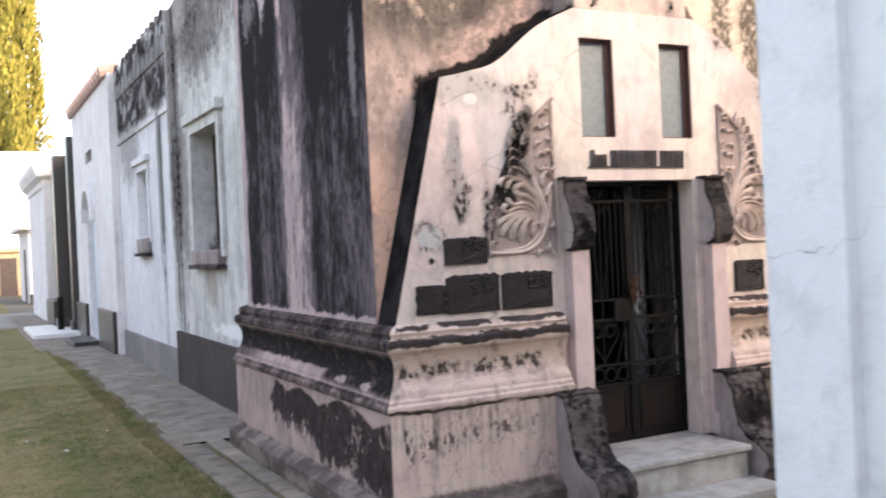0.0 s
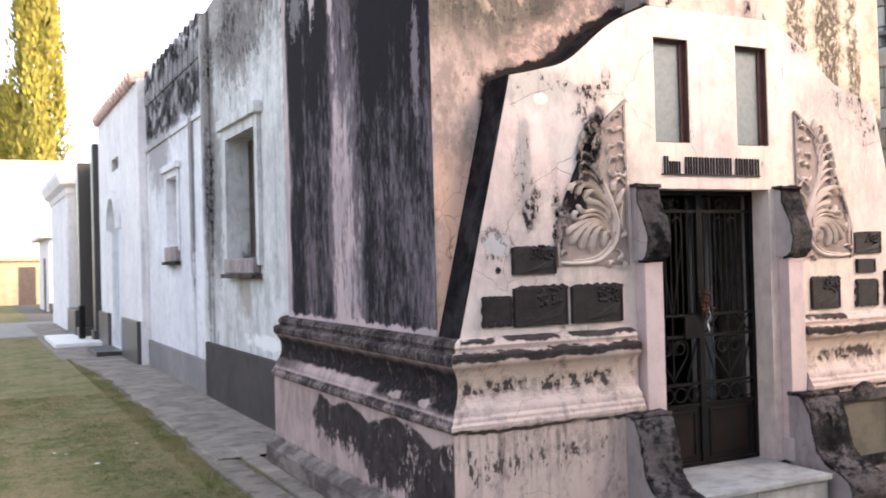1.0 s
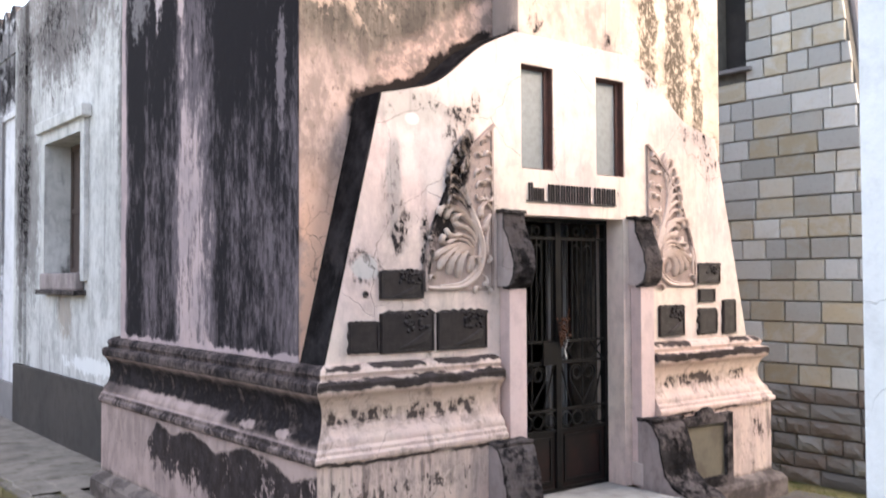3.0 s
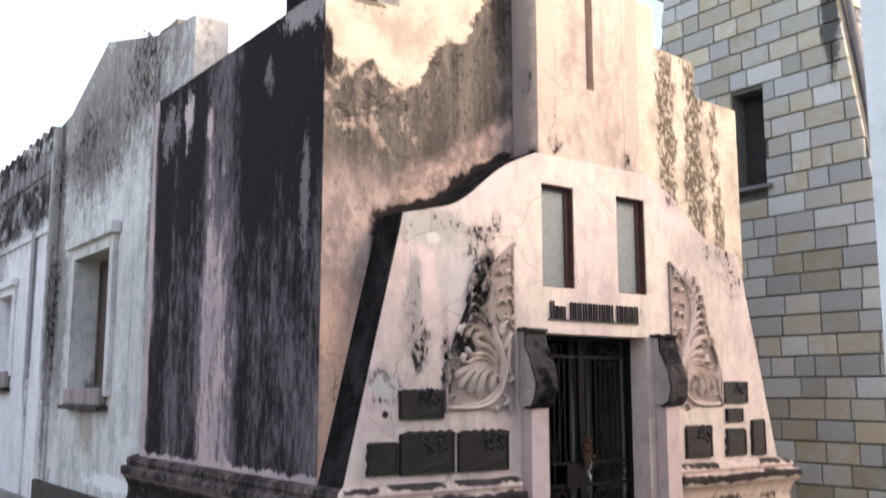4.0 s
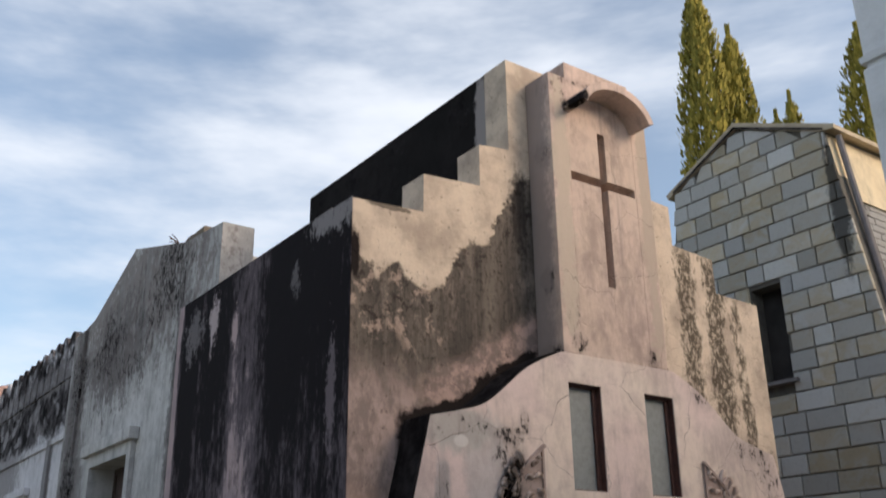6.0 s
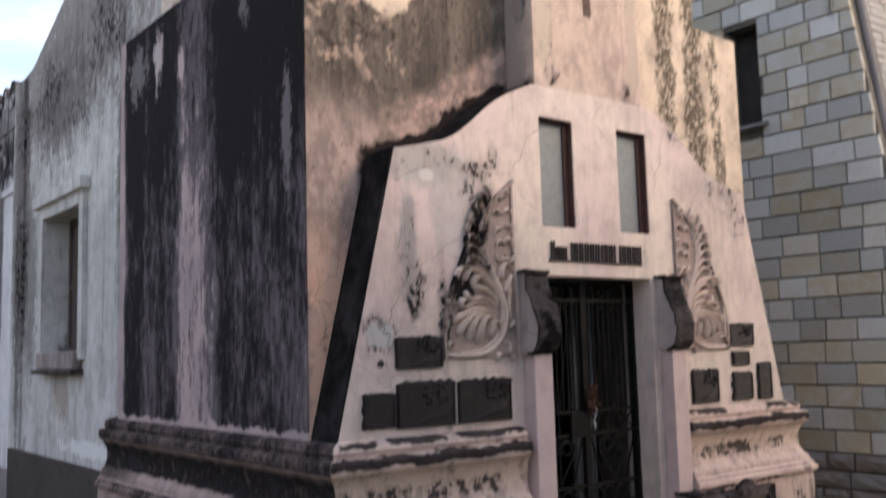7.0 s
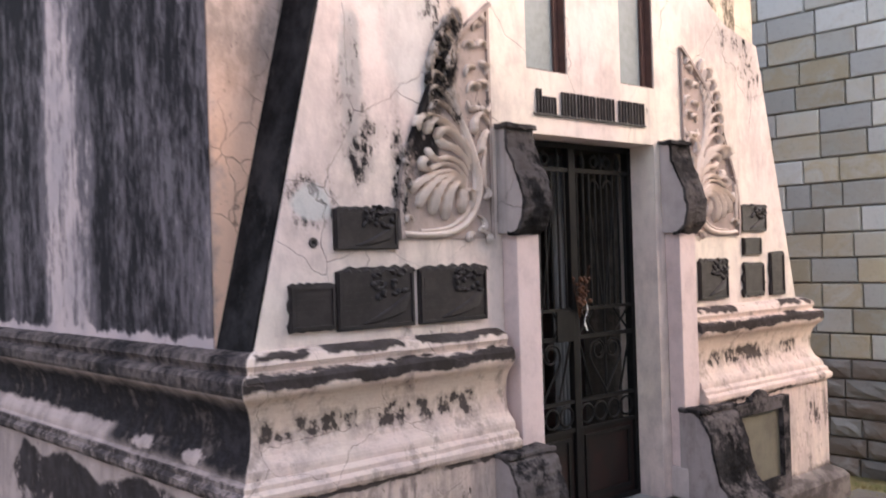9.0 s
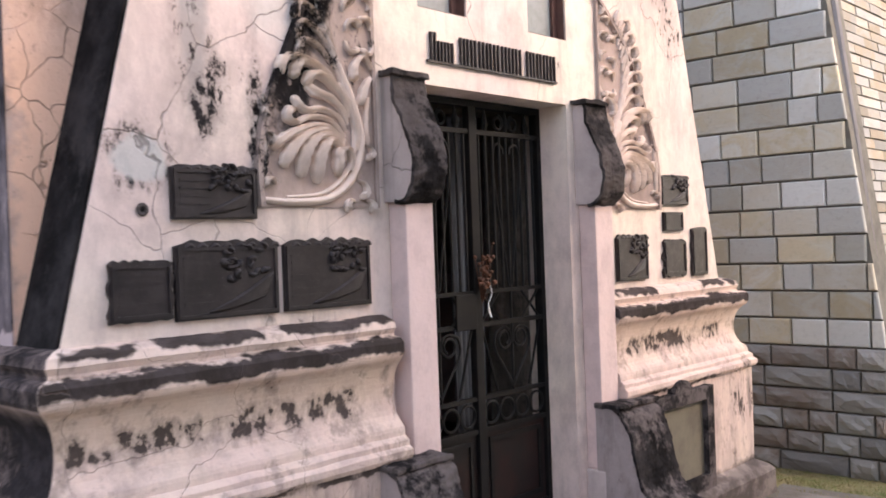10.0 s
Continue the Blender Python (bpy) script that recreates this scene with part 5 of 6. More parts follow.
ys = [-400, -60, -12, -3, 0, 2, 4, 6, 9, 14, 20, 40, 100, 400]
bm = bmesh.new()
vs = [[bm.verts.new((x, y, ground_z(x) - 0.012)) for y in ys] for x in xs]
for i in range(len(xs) - 1):
    for j in range(len(ys) - 1):
        bm.faces.new((vs[i][j], vs[i + 1][j], vs[i + 1][j + 1], vs[i][j + 1]))
tagged(part("ground", bm, m_lawn), "dry patchy cemetery lawn", "lawn", kind="structure")

# walkway: kerb slabs, an open gutter, and slabs beside the plinth
pav = thing("pavement", "worn concrete slabs and small pavers round the tomb", "walkway", kind="structure")
n = Nodes("worn_slabs")
rnd = n.t.nodes.new("ShaderNodeObjectInfo").outputs["Random"]
f, g = n.noise(2.2, 6, 0.65), n.noise(30, 5, 0.7)
col = n.mix(n.step(f, 0.35, 0.7), (0.25, 0.215, 0.182), (0.145, 0.122, 0.105))
col = n.mix(n.math("MULTIPLY", n.step(g, 0.5, 0.75), 0.4), col, (0.11, 0.10, 0.09))
col = n.mix(n.math("MULTIPLY", n.step(n.noise(4.5, 6, 0.7, shift=(3, 3, 0)), 0.48, 0.66), 0.7), col, (0.085, 0.072, 0.05))
hs = n.node("ShaderNodeHueSaturation", Color=col, Value=n.math("MULTIPLY_ADD", rnd, 0.3, 0.85))
n.bump(n.math("ADD", f, g), 0.5, 0.012)
m_slab = n.done(hs.outputs[0], 0.92, spec=0.2)
m_bed = plain("dirt_bed", (0.09, 0.075, 0.06), (0.13, 0.11, 0.085), 6, 0.95)
slab_meshes = {}


def slab(dx, dy, x, y, top=0.02, parent=None, tilt=0.0):
    key = (round(dx, 2), round(dy, 2))
    if key not in slab_meshes:
        bm = boxed(-dx / 2, dx / 2, -dy / 2, dy / 2, -0.05, 0.0, bevel=min(0.012, dx * 0.1))
        me = bpy.data.meshes.new("slab")
        bm.to_mesh(me)
        bm.free()
        me.materials.append(m_slab)
        slab_meshes[key] = me
    ob = new("paving_slab", slab_meshes[key])
    ob.parent = parent
    ob.matrix_basis = pose(x, y, top, tilt, tilt * 0.6, tilt * 1.5)
    return ob


rng = random.Random(2)
part("bed", boxed(1.64, 2.16, 4.2, 60, -0.04, -0.004), m_bed, pav)
part("bed", boxed(2.16, 6.5, 4.18, 4.9, -0.04, -0.0045), m_bed, pav)
part("bed", boxed(2.16, 2.62, 8.26, 60, -0.04, -0.005), m_bed, pav)
y = 4.4
while y < 8.6:
    ln = rng.choice((0.9, 1.2, 1.5))
    slab(0.24, ln - 0.012, 1.77 + rng.uniform(-0.01, 0.01), y + ln / 2, 0.012 + rng.uniform(-0.006, 0.006), pav, rng.uniform(-0.5, 0.5))
    slab(0.15, ln - 0.012, 2.015, y + ln / 2, 0.016 + rng.uniform(-0.004, 0.004), pav, rng.uniform(-0.3, 0.3))
    y += ln
bm = bmesh.new()
left_e, right_e = [], []
for k in range(150):
    y = 8.45 + k * 0.16
    e = 1.70 + 0.07 * noise.noise(Vector((0, y * 1.3, 0))) + 0.05 * noise.noise(Vector((5, y * 4.0, 0))) - 0.35 * max(0, min(1, (y - 16) / 4))
    row = [bm.verts.new((e + (2.62 - e) * q, y, (0.014 if q > 0.02 else -0.012) + 0.012 * noise.noise(Vector((q * 3, y * 0.9, 2))) * (q > 0.02))) for q in (0.0, 0.03, 0.25, 0.5, 0.75, 1.0)]
    left_e.append(row)
for r0, r1 in zip(left_e, left_e[1:]):
    for k in range(5):
        bm.faces.new((r0[k], r0[k + 1], r1[k + 1], r1[k]))
part("walkway_strip", bm, m_slab, pav, "long uneven concrete strip")
for x0, ln in ((2.12, 0.66), (2.79, 0.64)):
    slab(ln, 0.36, x0 + ln / 2, 4.66, 0.014, pav, 0.2)
x = 1.70
while x < 3.4:
    for yy in (4.24, 4.33, 4.42):
        slab(0.16, 0.08, x + rng.uniform(-0.01, 0.01) + (0.08 if yy == 4.33 else 0), yy, 0.008 + rng.uniform(-0.01, 0.01), pav, rng.uniform(-2, 2))
    x += 0.172
x = 3.5
while x < 6.3:
    slab(0.17, 0.09, x, 4.245 + rng.uniform(-0.01, 0.01), 0.004 + rng.uniform(-0.01, 0.006), pav, rng.uniform(-2, 2))
    x += 0.186
for x0, ln in ((5.10, 0.62), (5.74, 0.60)):
    slab(ln, 0.48, x0 + ln / 2, 4.56, 0.012, pav, 0.3)
m_marble2 = plain("white_marble", (0.72, 0.71, 0.69), (0.6, 0.59, 0.58), 3, 0.5)
fs = thing("grave_slab", "low white marble grave cover beside the walkway", "grave slab", at=(1.95, 23.5, 0))
for k in range(3):
    part("marble_panel", boxed(1.45, 2.42, 21.9 + k * 1.1, 22.98 + k * 1.1, 0.0, 0.10, bevel=0.01), m_marble2, fs)
tagged(part("far_path", boxed(-3.0, 2.3, 26.5, 34, -0.03, 0.006), m_pave), "worn path crossing the lane", "path", kind="structure")

# grass blades in tufts
def grass(name, count, region, seed, label, keep=None, tall=1.0):
    r = np.random.RandomState(seed)
    x0, x1, y0, y1 = region
    px_, py_ = r.uniform(x0, x1, count), r.uniform(y0, y1, count)
    dens = np.array([noise.noise(Vector((a * 1.3, b * 1.3, seed))) + 0.6 * noise.noise(Vector((a * 5, b * 5, 3.1))) for a, b in zip(px_, py_)])
    ok = dens > r.uniform(-0.75, 0.5, count)
    if keep is not None:
        ok &= keep(px_, py_)
    px_, py_ = px_[ok], py_[ok]
    m = len(px_)
    h = tall * r.uniform(0.008, 0.024, m) * (1 + 0.6 * np.clip(dens[ok], 0, 1))
    a = r.uniform(0, 6.283, m)
    w = r.uniform(0.0020, 0.0042, m)
    lean = r.uniform(0.0, 0.03, m)
    b = r.uniform(0, 6.283, m)
    gz = np.array([ground_z(q) for q in px_]) - 0.012
    v = np.zeros((m, 3, 3))
    v[:, 0] = np.stack((px_ - w * np.cos(a), py_ - w * np.sin(a), gz), 1)
    v[:, 1] = np.stack((px_ + w * np.cos(a), py_ + w * np.sin(a), gz), 1)
    v[:, 2] = np.stack((px_ + lean * np.cos(b), py_ + lean * np.sin(b), gz + h), 1)
    me = bpy.data.meshes.new(name)
    me.from_pydata(v.reshape(-1, 3).tolist(), [], np.arange(3 * m).reshape(-1, 3).tolist())
    me.materials.append(m_blade)
    return tagged(new(name, me), label, "grass", kind="stuff")


n = Nodes("grass_blade")
isl = n.t.nodes.new("ShaderNodeNewGeometry").outputs["Random Per Island"]
col = n.mix(n.step(n.math("ADD", n.some(n.noise(1.7, 6, 0.7), 0.55), n.some(n.noise(6.5, 6, 0.75), 0.45)), 0.40, 0.56), (0.115, 0.145, 0.040), (0.25, 0.205, 0.10))
green = n.math("MAXIMUM", n.blob((4.8, 2.9, 0), (2.6, 1.6, 1), 0.35, 2.0, 0.5), n.blob((1.2, 5.6, 0), (0.5, 2.6, 1), 0.5, 2.5, 0.5))
col = n.mix(n.math("MULTIPLY", green, 0.4), col, (0.085, 0.105, 0.035))
col = n.mix(n.step(isl, 0.6, 1.0), col, (0.22, 0.18, 0.10))
m_blade = n.done(col, 0.8, spec=0.2)
grass("lawn_grass", 190000, (-3.2, 1.72, 3.0, 14.0), 5, "short dry grass with green tufts")
grass("lawn_grass", 130000, (2.4, 7.9, 1.9, 4.24), 6, "short green-brown grass in front of the tomb", lambda a, b: ~((a < 6.1) & (b < 2.1)))
grass("edge_grass", 60000, (1.45, 1.92, 3.2, 20.0), 7, "grass creeping over the kerb", lambda a, b: a < 1.70 + 0.10 * np.sin(b * 2.3) + 0.07 * np.sin(b * 7.1 + 1) + 0.04 * np.sin(b * 19), tall=1.6)
grass("edge_grass", 50000, (1.9, 6.5, 3.95, 4.5), 17, "grass creeping over the small pavers", lambda a, b: b < 4.17 + 0.07 * np.sin(a * 2.9) + 0.06 * np.sin(a * 8.3 + 2) + 0.03 * np.sin(a * 23), tall=1.6)
grass("gutter_grass", 1600, (1.89, 1.94, 4.4, 8.6), 8, "weeds growing in the gutter", tall=1.5)
grass("joint_weeds", 6000, (2.1, 3.5, 4.2, 4.5), 12, "weeds between the small pavers", lambda a, b: np.sin(a * 9) + np.sin(b * 60 + a * 4) > 0.4, tall=1.6)
grass("base_weeds", 1500, (2.02, 2.10, 4.8, 8.4), 13, "weeds at the foot of the plinth", lambda a, b: np.sin(b * 5) > 0.3, tall=2.0)
grass("joint_weeds", 4000, (5.1, 6.6, 4.2, 4.86), 14, "grass creeping over the slabs", tall=1.4)
grass("lawn_grass", 7000, (6.2, 7.98, 4.3, 6.0), 9, "grass strip beside the stone chapel")
bm = bmesh.new()
for k in range(26):
    x_, y_ = rng.uniform(-2.5, 1.4), rng.uniform(3.4, 12)
    bmesh.ops.create_icosphere(bm, subdivisions=1, radius=rng.uniform(0.006, 0.018), matrix=Matrix.Translation((x_, y_, 0.012)) @ Matrix.Diagonal((1.4, 1, 0.4, 1)))
tagged(part("litter", bm, m_marble2), "scattered pale petals and scraps on the lawn", "litter", kind="stuff")

# ---- neighbours along the lane ----
LX = 2.6
b2 = thing("chapel", "grey stained stucco chapel with a gable and a shuttered window", "mausoleum")
part("wall", prism(bmesh.new(), [(8.13, 0), (12.62, 0), (12.62, 4.86), (11.95, 4.93), (10.62, 5.42), (9.05, 5.0), (8.13, 4.9)], [rect(10.06, 11.30, 1.74, 3.12)], LX, LX + 0.3, "x"), m_greywall, b2)
part("roof", boxed(LX + 0.3, 6.0, 8.13, 12.62, 4.2, 4.4), m_roof, b2)
bm = bmesh.new()
for k in range(9):
    a = rng.uniform(0, 6.28)
    tube(bm, smooth_line([(LX + 0.2, 9.7, 5.1), (LX + 0.2 + 0.05 * math.cos(a), 9.72 + 0.08 * math.sin(a), 5.25), (LX + 0.2 + 0.12 * math.cos(a), 9.74 + 0.22 * math.sin(a), 5.3 + rng.uniform(-0.05, 0.08))], 3), 0.006, 4)
tagged(part("weed", bm, m_flower), "dry weed sprouting from the chapel parapet", "plant")
part("skirting", boxed(LX - 0.05, LX - 0.002, 8.28, 12.55, 0, 0.70, bevel=0.006), m_darkbase, b2, "dark painted skirting")
part("pilaster", boxed(LX - 0.03, LX - 0.001, 12.18, 12.62, 0.71, 4.86), m_greywall, b2)
part("parapet", boxed(LX + 0.31, 3.7, 9.30, 9.5, 4.4, 5.1), m_greywall, b2)
ch = part("chimney", boxed(2.82, 3.28, 9.18, 9.64, 4.3, 5.27, bevel=0.01), stucco("ochre_block", (0.25, 0.21, 0.15), (0.18, 0.155, 0.125), mould=0.2, runs=0.6), b2, "square ochre plaster block on the roof")
win = part("window_frame", prism(bmesh.new(), rect(9.94, 11.42, 1.66, 3.24), [rect(10.06, 11.30, 1.74, 3.12)], LX - 0.045, LX - 0.001, "x"), m_greywall, b2, "plaster window surround")
part("lintel", boxed(LX - 0.10, LX - 0.001, 9.86, 11.50, 3.24, 3.36, bevel=0.012), m_greywall, win)
part("sill", boxed(LX - 0.11, LX + 0.1, 10.0, 11.38, 1.52, 1.57, bevel=0.01), m_scroll, win, "projecting sill black with mould")
part("sill_block", boxed(LX - 0.085, LX - 0.001, 10.05, 11.32, 1.57, 1.74, bevel=0.02), m_console, win, "stained plaster sill block")
for y0 in (10.06, 10.685):
    s_ = part("shutter", prism(bmesh.new(), rect(y0, y0 + 0.615, 1.74, 3.12), [rect(y0 + 0.06, y0 + 0.555, 1.80, 2.38), rect(y0 + 0.06, y0 + 0.555, 2.44, 3.06)], LX + 0.23, LX + 0.27, "x"), m_shutter, win, "closed brown metal shutter")
    part("shutter_panel", boxed(LX + 0.245, LX + 0.255, y0 + 0.06, y0 + 0.555, 1.80, 3.06), m_shutter, s_)

b3 = thing("castellated_tomb", "white stucco tomb with a notched parapet black with mould", "mausoleum")
part("wall", prism(bmesh.new(), [(12.63, 0), (16.95, 0), (16.95, 4.40), (12.63, 4.40)], [rect(14.3, 15.1, 1.98, 3.0)], LX, LX + 0.3, "x"), m_lane, b3)
part("roof", boxed(LX + 0.3, 6.0, 12.63, 16.95, 4.2, 4.4), m_roof, b3)
part("string_course", boxed(LX - 0.03, LX - 0.001, 12.63, 16.95, 3.62, 3.70, bevel=0.01), m_lane, b3)
part("skirting", boxed(LX - 0.04, LX - 0.002, 12.6, 16.9, 0, 0.45, bevel=0.01), m_greybase, b3, "flaking grey skirting")
part("pilaster", boxed(LX - 0.03, LX - 0.001, 13.25, 13.42, 0.46, 3.62), m_lane, b3)
for k in range(12):
    bm = boxed(LX - 0.02, LX + 0.3, 12.66 + k * 0.36, 12.66 + k * 0.36 + 0.29, 4.40, 4.84)
    tube(bm, [(LX - 0.021, 12.805 + k * 0.36, 4.85), (LX + 0.3, 12.805 + k * 0.36, 4.85)], 0.143, 14)
    part("merlon", bm, m_lane, b3)
win = part("window_frame", prism(bmesh.new(), rect(14.18, 15.22, 1.90, 3.1), [rect(14.3, 15.1, 1.98, 3.0)], LX - 0.03, LX - 0.001, "x"), m_lane, b3)
part("lintel", boxed(LX - 0.08, LX - 0.001, 14.1, 15.3, 3.1, 3.2, bevel=0.012), m_lane, win)
part("sill", boxed(LX - 0.10, LX - 0.001, 14.2, 15.2, 1.70, 1.75, bevel=0.01), m_scroll, win)
part("sill_block", boxed(LX - 0.07, LX - 0.001, 14.25, 15.15, 1.75, 1.97, bevel=0.02), m_console, win)
part("blind_panel", boxed(LX + 0.12, LX + 0.16, 14.3, 15.1, 1.98, 3.0), m_lane, win)

BX = 2.47
b4 = thing("arched_tomb", "white tomb with an arched blue doorway and a red tile cornice", "mausoleum")
arc = [(20.0 + 0.62 * math.cos(a), 2.45 + 0.62 * math.sin(a)) for a in [math.pi * k / 14 for k in range(15)]]
part("wall", prism(bmesh.new(), [(16.96, 0), (22.5, 0), (22.5, 4.9), (16.96, 4.9)], [[(20.62, 0.001 + 0.06), *arc, (19.38, 0.061)], rect(19.4, 20.4, 3.62, 3.86)], BX, BX + 0.3, "x"), m_lane_far, b4)
part("return_wall", boxed(BX + 0.3, 6.0, 16.96, 17.2, 0, 4.9), m_lane_far, b4)
part("roof", boxed(BX + 0.3, 6.0, 17.2, 22.5, 4.3, 4.5), m_roof, b4)
m_tile = plain("red_roof_tile", (0.40, 0.27, 0.23), (0.28, 0.19, 0.17), 10, 0.8)
for k in range(15):
    part("roof_tile", tube(bmesh.new(), [(BX - 0.1, 17.2 + k * 0.37, 4.93), (BX + 0.4, 17.2 + k * 0.37, 5.06)], 0.12, 8), m_tile, b4)
bm = bmesh.new()
ring = [(20.0 + 0.80 * math.cos(a), 2.45 + 0.80 * math.sin(a)) for a in [math.pi * k / 14 for k in range(15)]]
prism(bm, arc + ring[::-1], [], BX - 0.10, BX - 0.001, "x")
part("arch_moulding", bm, m_lane_far, b4)
dr = part("door", boxed(BX + 0.12, BX + 0.16, 19.38, 20.62, 0.06, 3.07), plain("pale_blue_door", (0.55, 0.62, 0.70), (0.48, 0.55, 0.63), 4, 0.5), b4, "pale blue painted door")
part("door_handle", boxed(BX + 0.09, BX + 0.12, 19.5, 19.58, 1.4, 1.6), m_iron, dr)
part("grille", boxed(BX + 0.1, BX + 0.12, 19.4, 20.4, 3.62, 3.86), m_granite, b4)
for y0, y1 in ((17.1, 19.0), (20.9, 22.5)):
    part("granite_skirting", boxed(BX - 0.07, BX - 0.002, y0, y1, 0, 0.75, bevel=0.006), m_granite, b4, "black granite skirting")
part("threshold", boxed(BX - 0.5, BX - 0.01, 19.2, 20.8, 0, 0.10, bevel=0.01), m_granite, b4)

b5 = thing("granite_tomb", "tomb faced with tall dark granite columns, its wall tinted as if sunlit", "mausoleum")
# low sunlight between the columns is put into the wall's yellow
part("wall", boxed(2.62, 6.0, 22.62, 26.6, 0, 4.3), stucco("sunlit_yellow_stucco", (0.66, 0.54, 0.32), (0.58, 0.47, 0.30), runs=0.4), b5)
for x0, x1, y0, h_ in ((2.36, 2.60, 22.7, 4.5), (2.17, 2.46, 24.0, 4.2)):
    c_ = part("column", boxed(x0, x1, y0, y0 + 0.42, 0.3, h_, bevel=0.02), m_granite, b5, "square dark granite column")
    part("column_base", boxed(x0 - 0.05, x1 + 0.01, y0 - 0.05, y0 + 0.47, 0, 0.3, bevel=0.02), m_granite, c_)
part("plinth", boxed(2.1, 2.61, 24.6, 26.6, 0, 0.7, bevel=0.02), m_granite, b5)
b6 = thing("classical_tomb", "cream tomb with a moulded classical cornice", "mausoleum")
part("wall", boxed(2.22, 6.0, 27.0, 33, 0, 3.75), m_lane_far, b6)
part("cornice", sweep(bmesh.new(), [(-0.2, 3.7), (0.04, 3.7), (0.06, 3.85), (0.2, 3.95), (0.28, 4.15), (0.28, 4.3), (-0.2, 4.42)], [(2.22, 33), (2.22, 27), (6, 27)]), m_lane_far, b6)
part("pilaster", boxed(2.18, 2.219, 27.05, 27.5, 0, 3.7), m_lane_far, b6)
part("urn", tube(bmesh.new(), [(2.3, 27.3, 4.42), (2.3, 27.3, 4.5), (2.3, 27.3, 4.62), (2.3, 27.3, 4.75), (2.3, 27.3, 4.85)], [0.10, 0.06, 0.13, 0.10, 0.02], 10), m_lane_far, b6)
b7 = thing("flat_tomb", "low white tomb with a flat projecting roof slab", "mausoleum")
part("wall", boxed(2.62, 6.0, 40, 46, 0, 2.95), m_lane_far, b7)
part("roof_slab", boxed(2.3, 6.2, 39.6, 46.5, 2.95, 3.1, bevel=0.02), m_lane_far, b7)
part("skirting", boxed(2.57, 6.0, 39.95, 39.99, 0, 0.4), m_granite, b7)
part("door", boxed(2.59, 2.615, 42, 43, 0, 2.2), m_shutter, b7)
m_ochre = stucco("ochre_wall", (0.50, 0.40, 0.26), (0.42, 0.33, 0.23), runs=0.5, dirt=0.4)
# the tall white block is added to hide the tree's foot like bleaching glare
for x0, x1, y0, h, nm, mm in ((-1.0, 3.3, 52, 2.2, "low ochre wall with a gate", m_ochre), (-16, -6, 62, 4.5, "far white tomb", m_lane_far), (-4.0, 5.6, 66, 8.6, "tall white block added for the glare", m_lane_far)):
    t_ = thing("far_tomb", nm + " at the end of the lane", "mausoleum", "far tombs")
    part("wall", boxed(x0, x1, y0, y0 + 5, 0, h), mm, t_)
    part("cornice", boxed(x0 - 0.15, x1 + 0.15, y0 - 0.15, y0 + 5.15, h, h + 0.2, bevel=0.03), mm, t_)
    xm = min(x1 - 0.9, 2.4)
    part("door", boxed(xm - 0.4, xm + 0.4, y0 - 0.03, y0 - 0.002, 0, min(2.2, h - 0.3)), m_shutter, t_)
pole = tube(bmesh.new(), [(2.12, 23.2, 0), (2.12, 23.2, 0.85)], 0.07, 10)
tagged(part("bollard", pole, m_iron), "short black iron post by the walkway", "post")

# ---- white tomb beside the camera ----
wh = thing("white_tomb", "whitewashed tomb with a corner pilaster and cracked plaster", "mausoleum")
part("wall", boxed(2.22, 6.0, -4.0, 2.04, -0.02, 3.22), m_white, wh)
part("pilaster", boxed(2.18, 2.42, 1.77, 2.06, -0.02, 3.22, bevel=0.006), m_white, wh)
part("cornice", sweep(bmesh.new(), [(-0.2, 3.22), (-0.012, 3.221), (-0.012, 3.239), (0.002, 3.24), (0.004, 3.26), (-0.2, 3.26)], [(2.18, -4.0), (2.18, 2.06), (6.0, 2.06)][::-1]), m_white, wh)
part("attic", boxed(2.185, 6.0, -4.0, 2.055, 3.26, 4.3, bevel=0.01), m_white, wh)

# ---- stone chapel ----
SX = 8.0
EDGE = [(4.76, -0.3), (4.77, 0.66), (5.535, 6.25), (6.58, 6.72), (7.53, 6.26), (8.32, 0.66), (8.34, -0.3)]
st = thing("stone_chapel", "gabled chapel of pale dressed stone blocks over a rough stone base", "mausoleum")
m_mortar = plain("dark_mortar", (0.15, 0.14, 0.12), (0.10, 0.092, 0.08), 10, 0.95)
part("wall", prism(bmesh.new(), EDGE, [rect(6.30, 6.68, 3.79, 4.82)], SX, SX + 0.3, "x"), m_mortar, st)


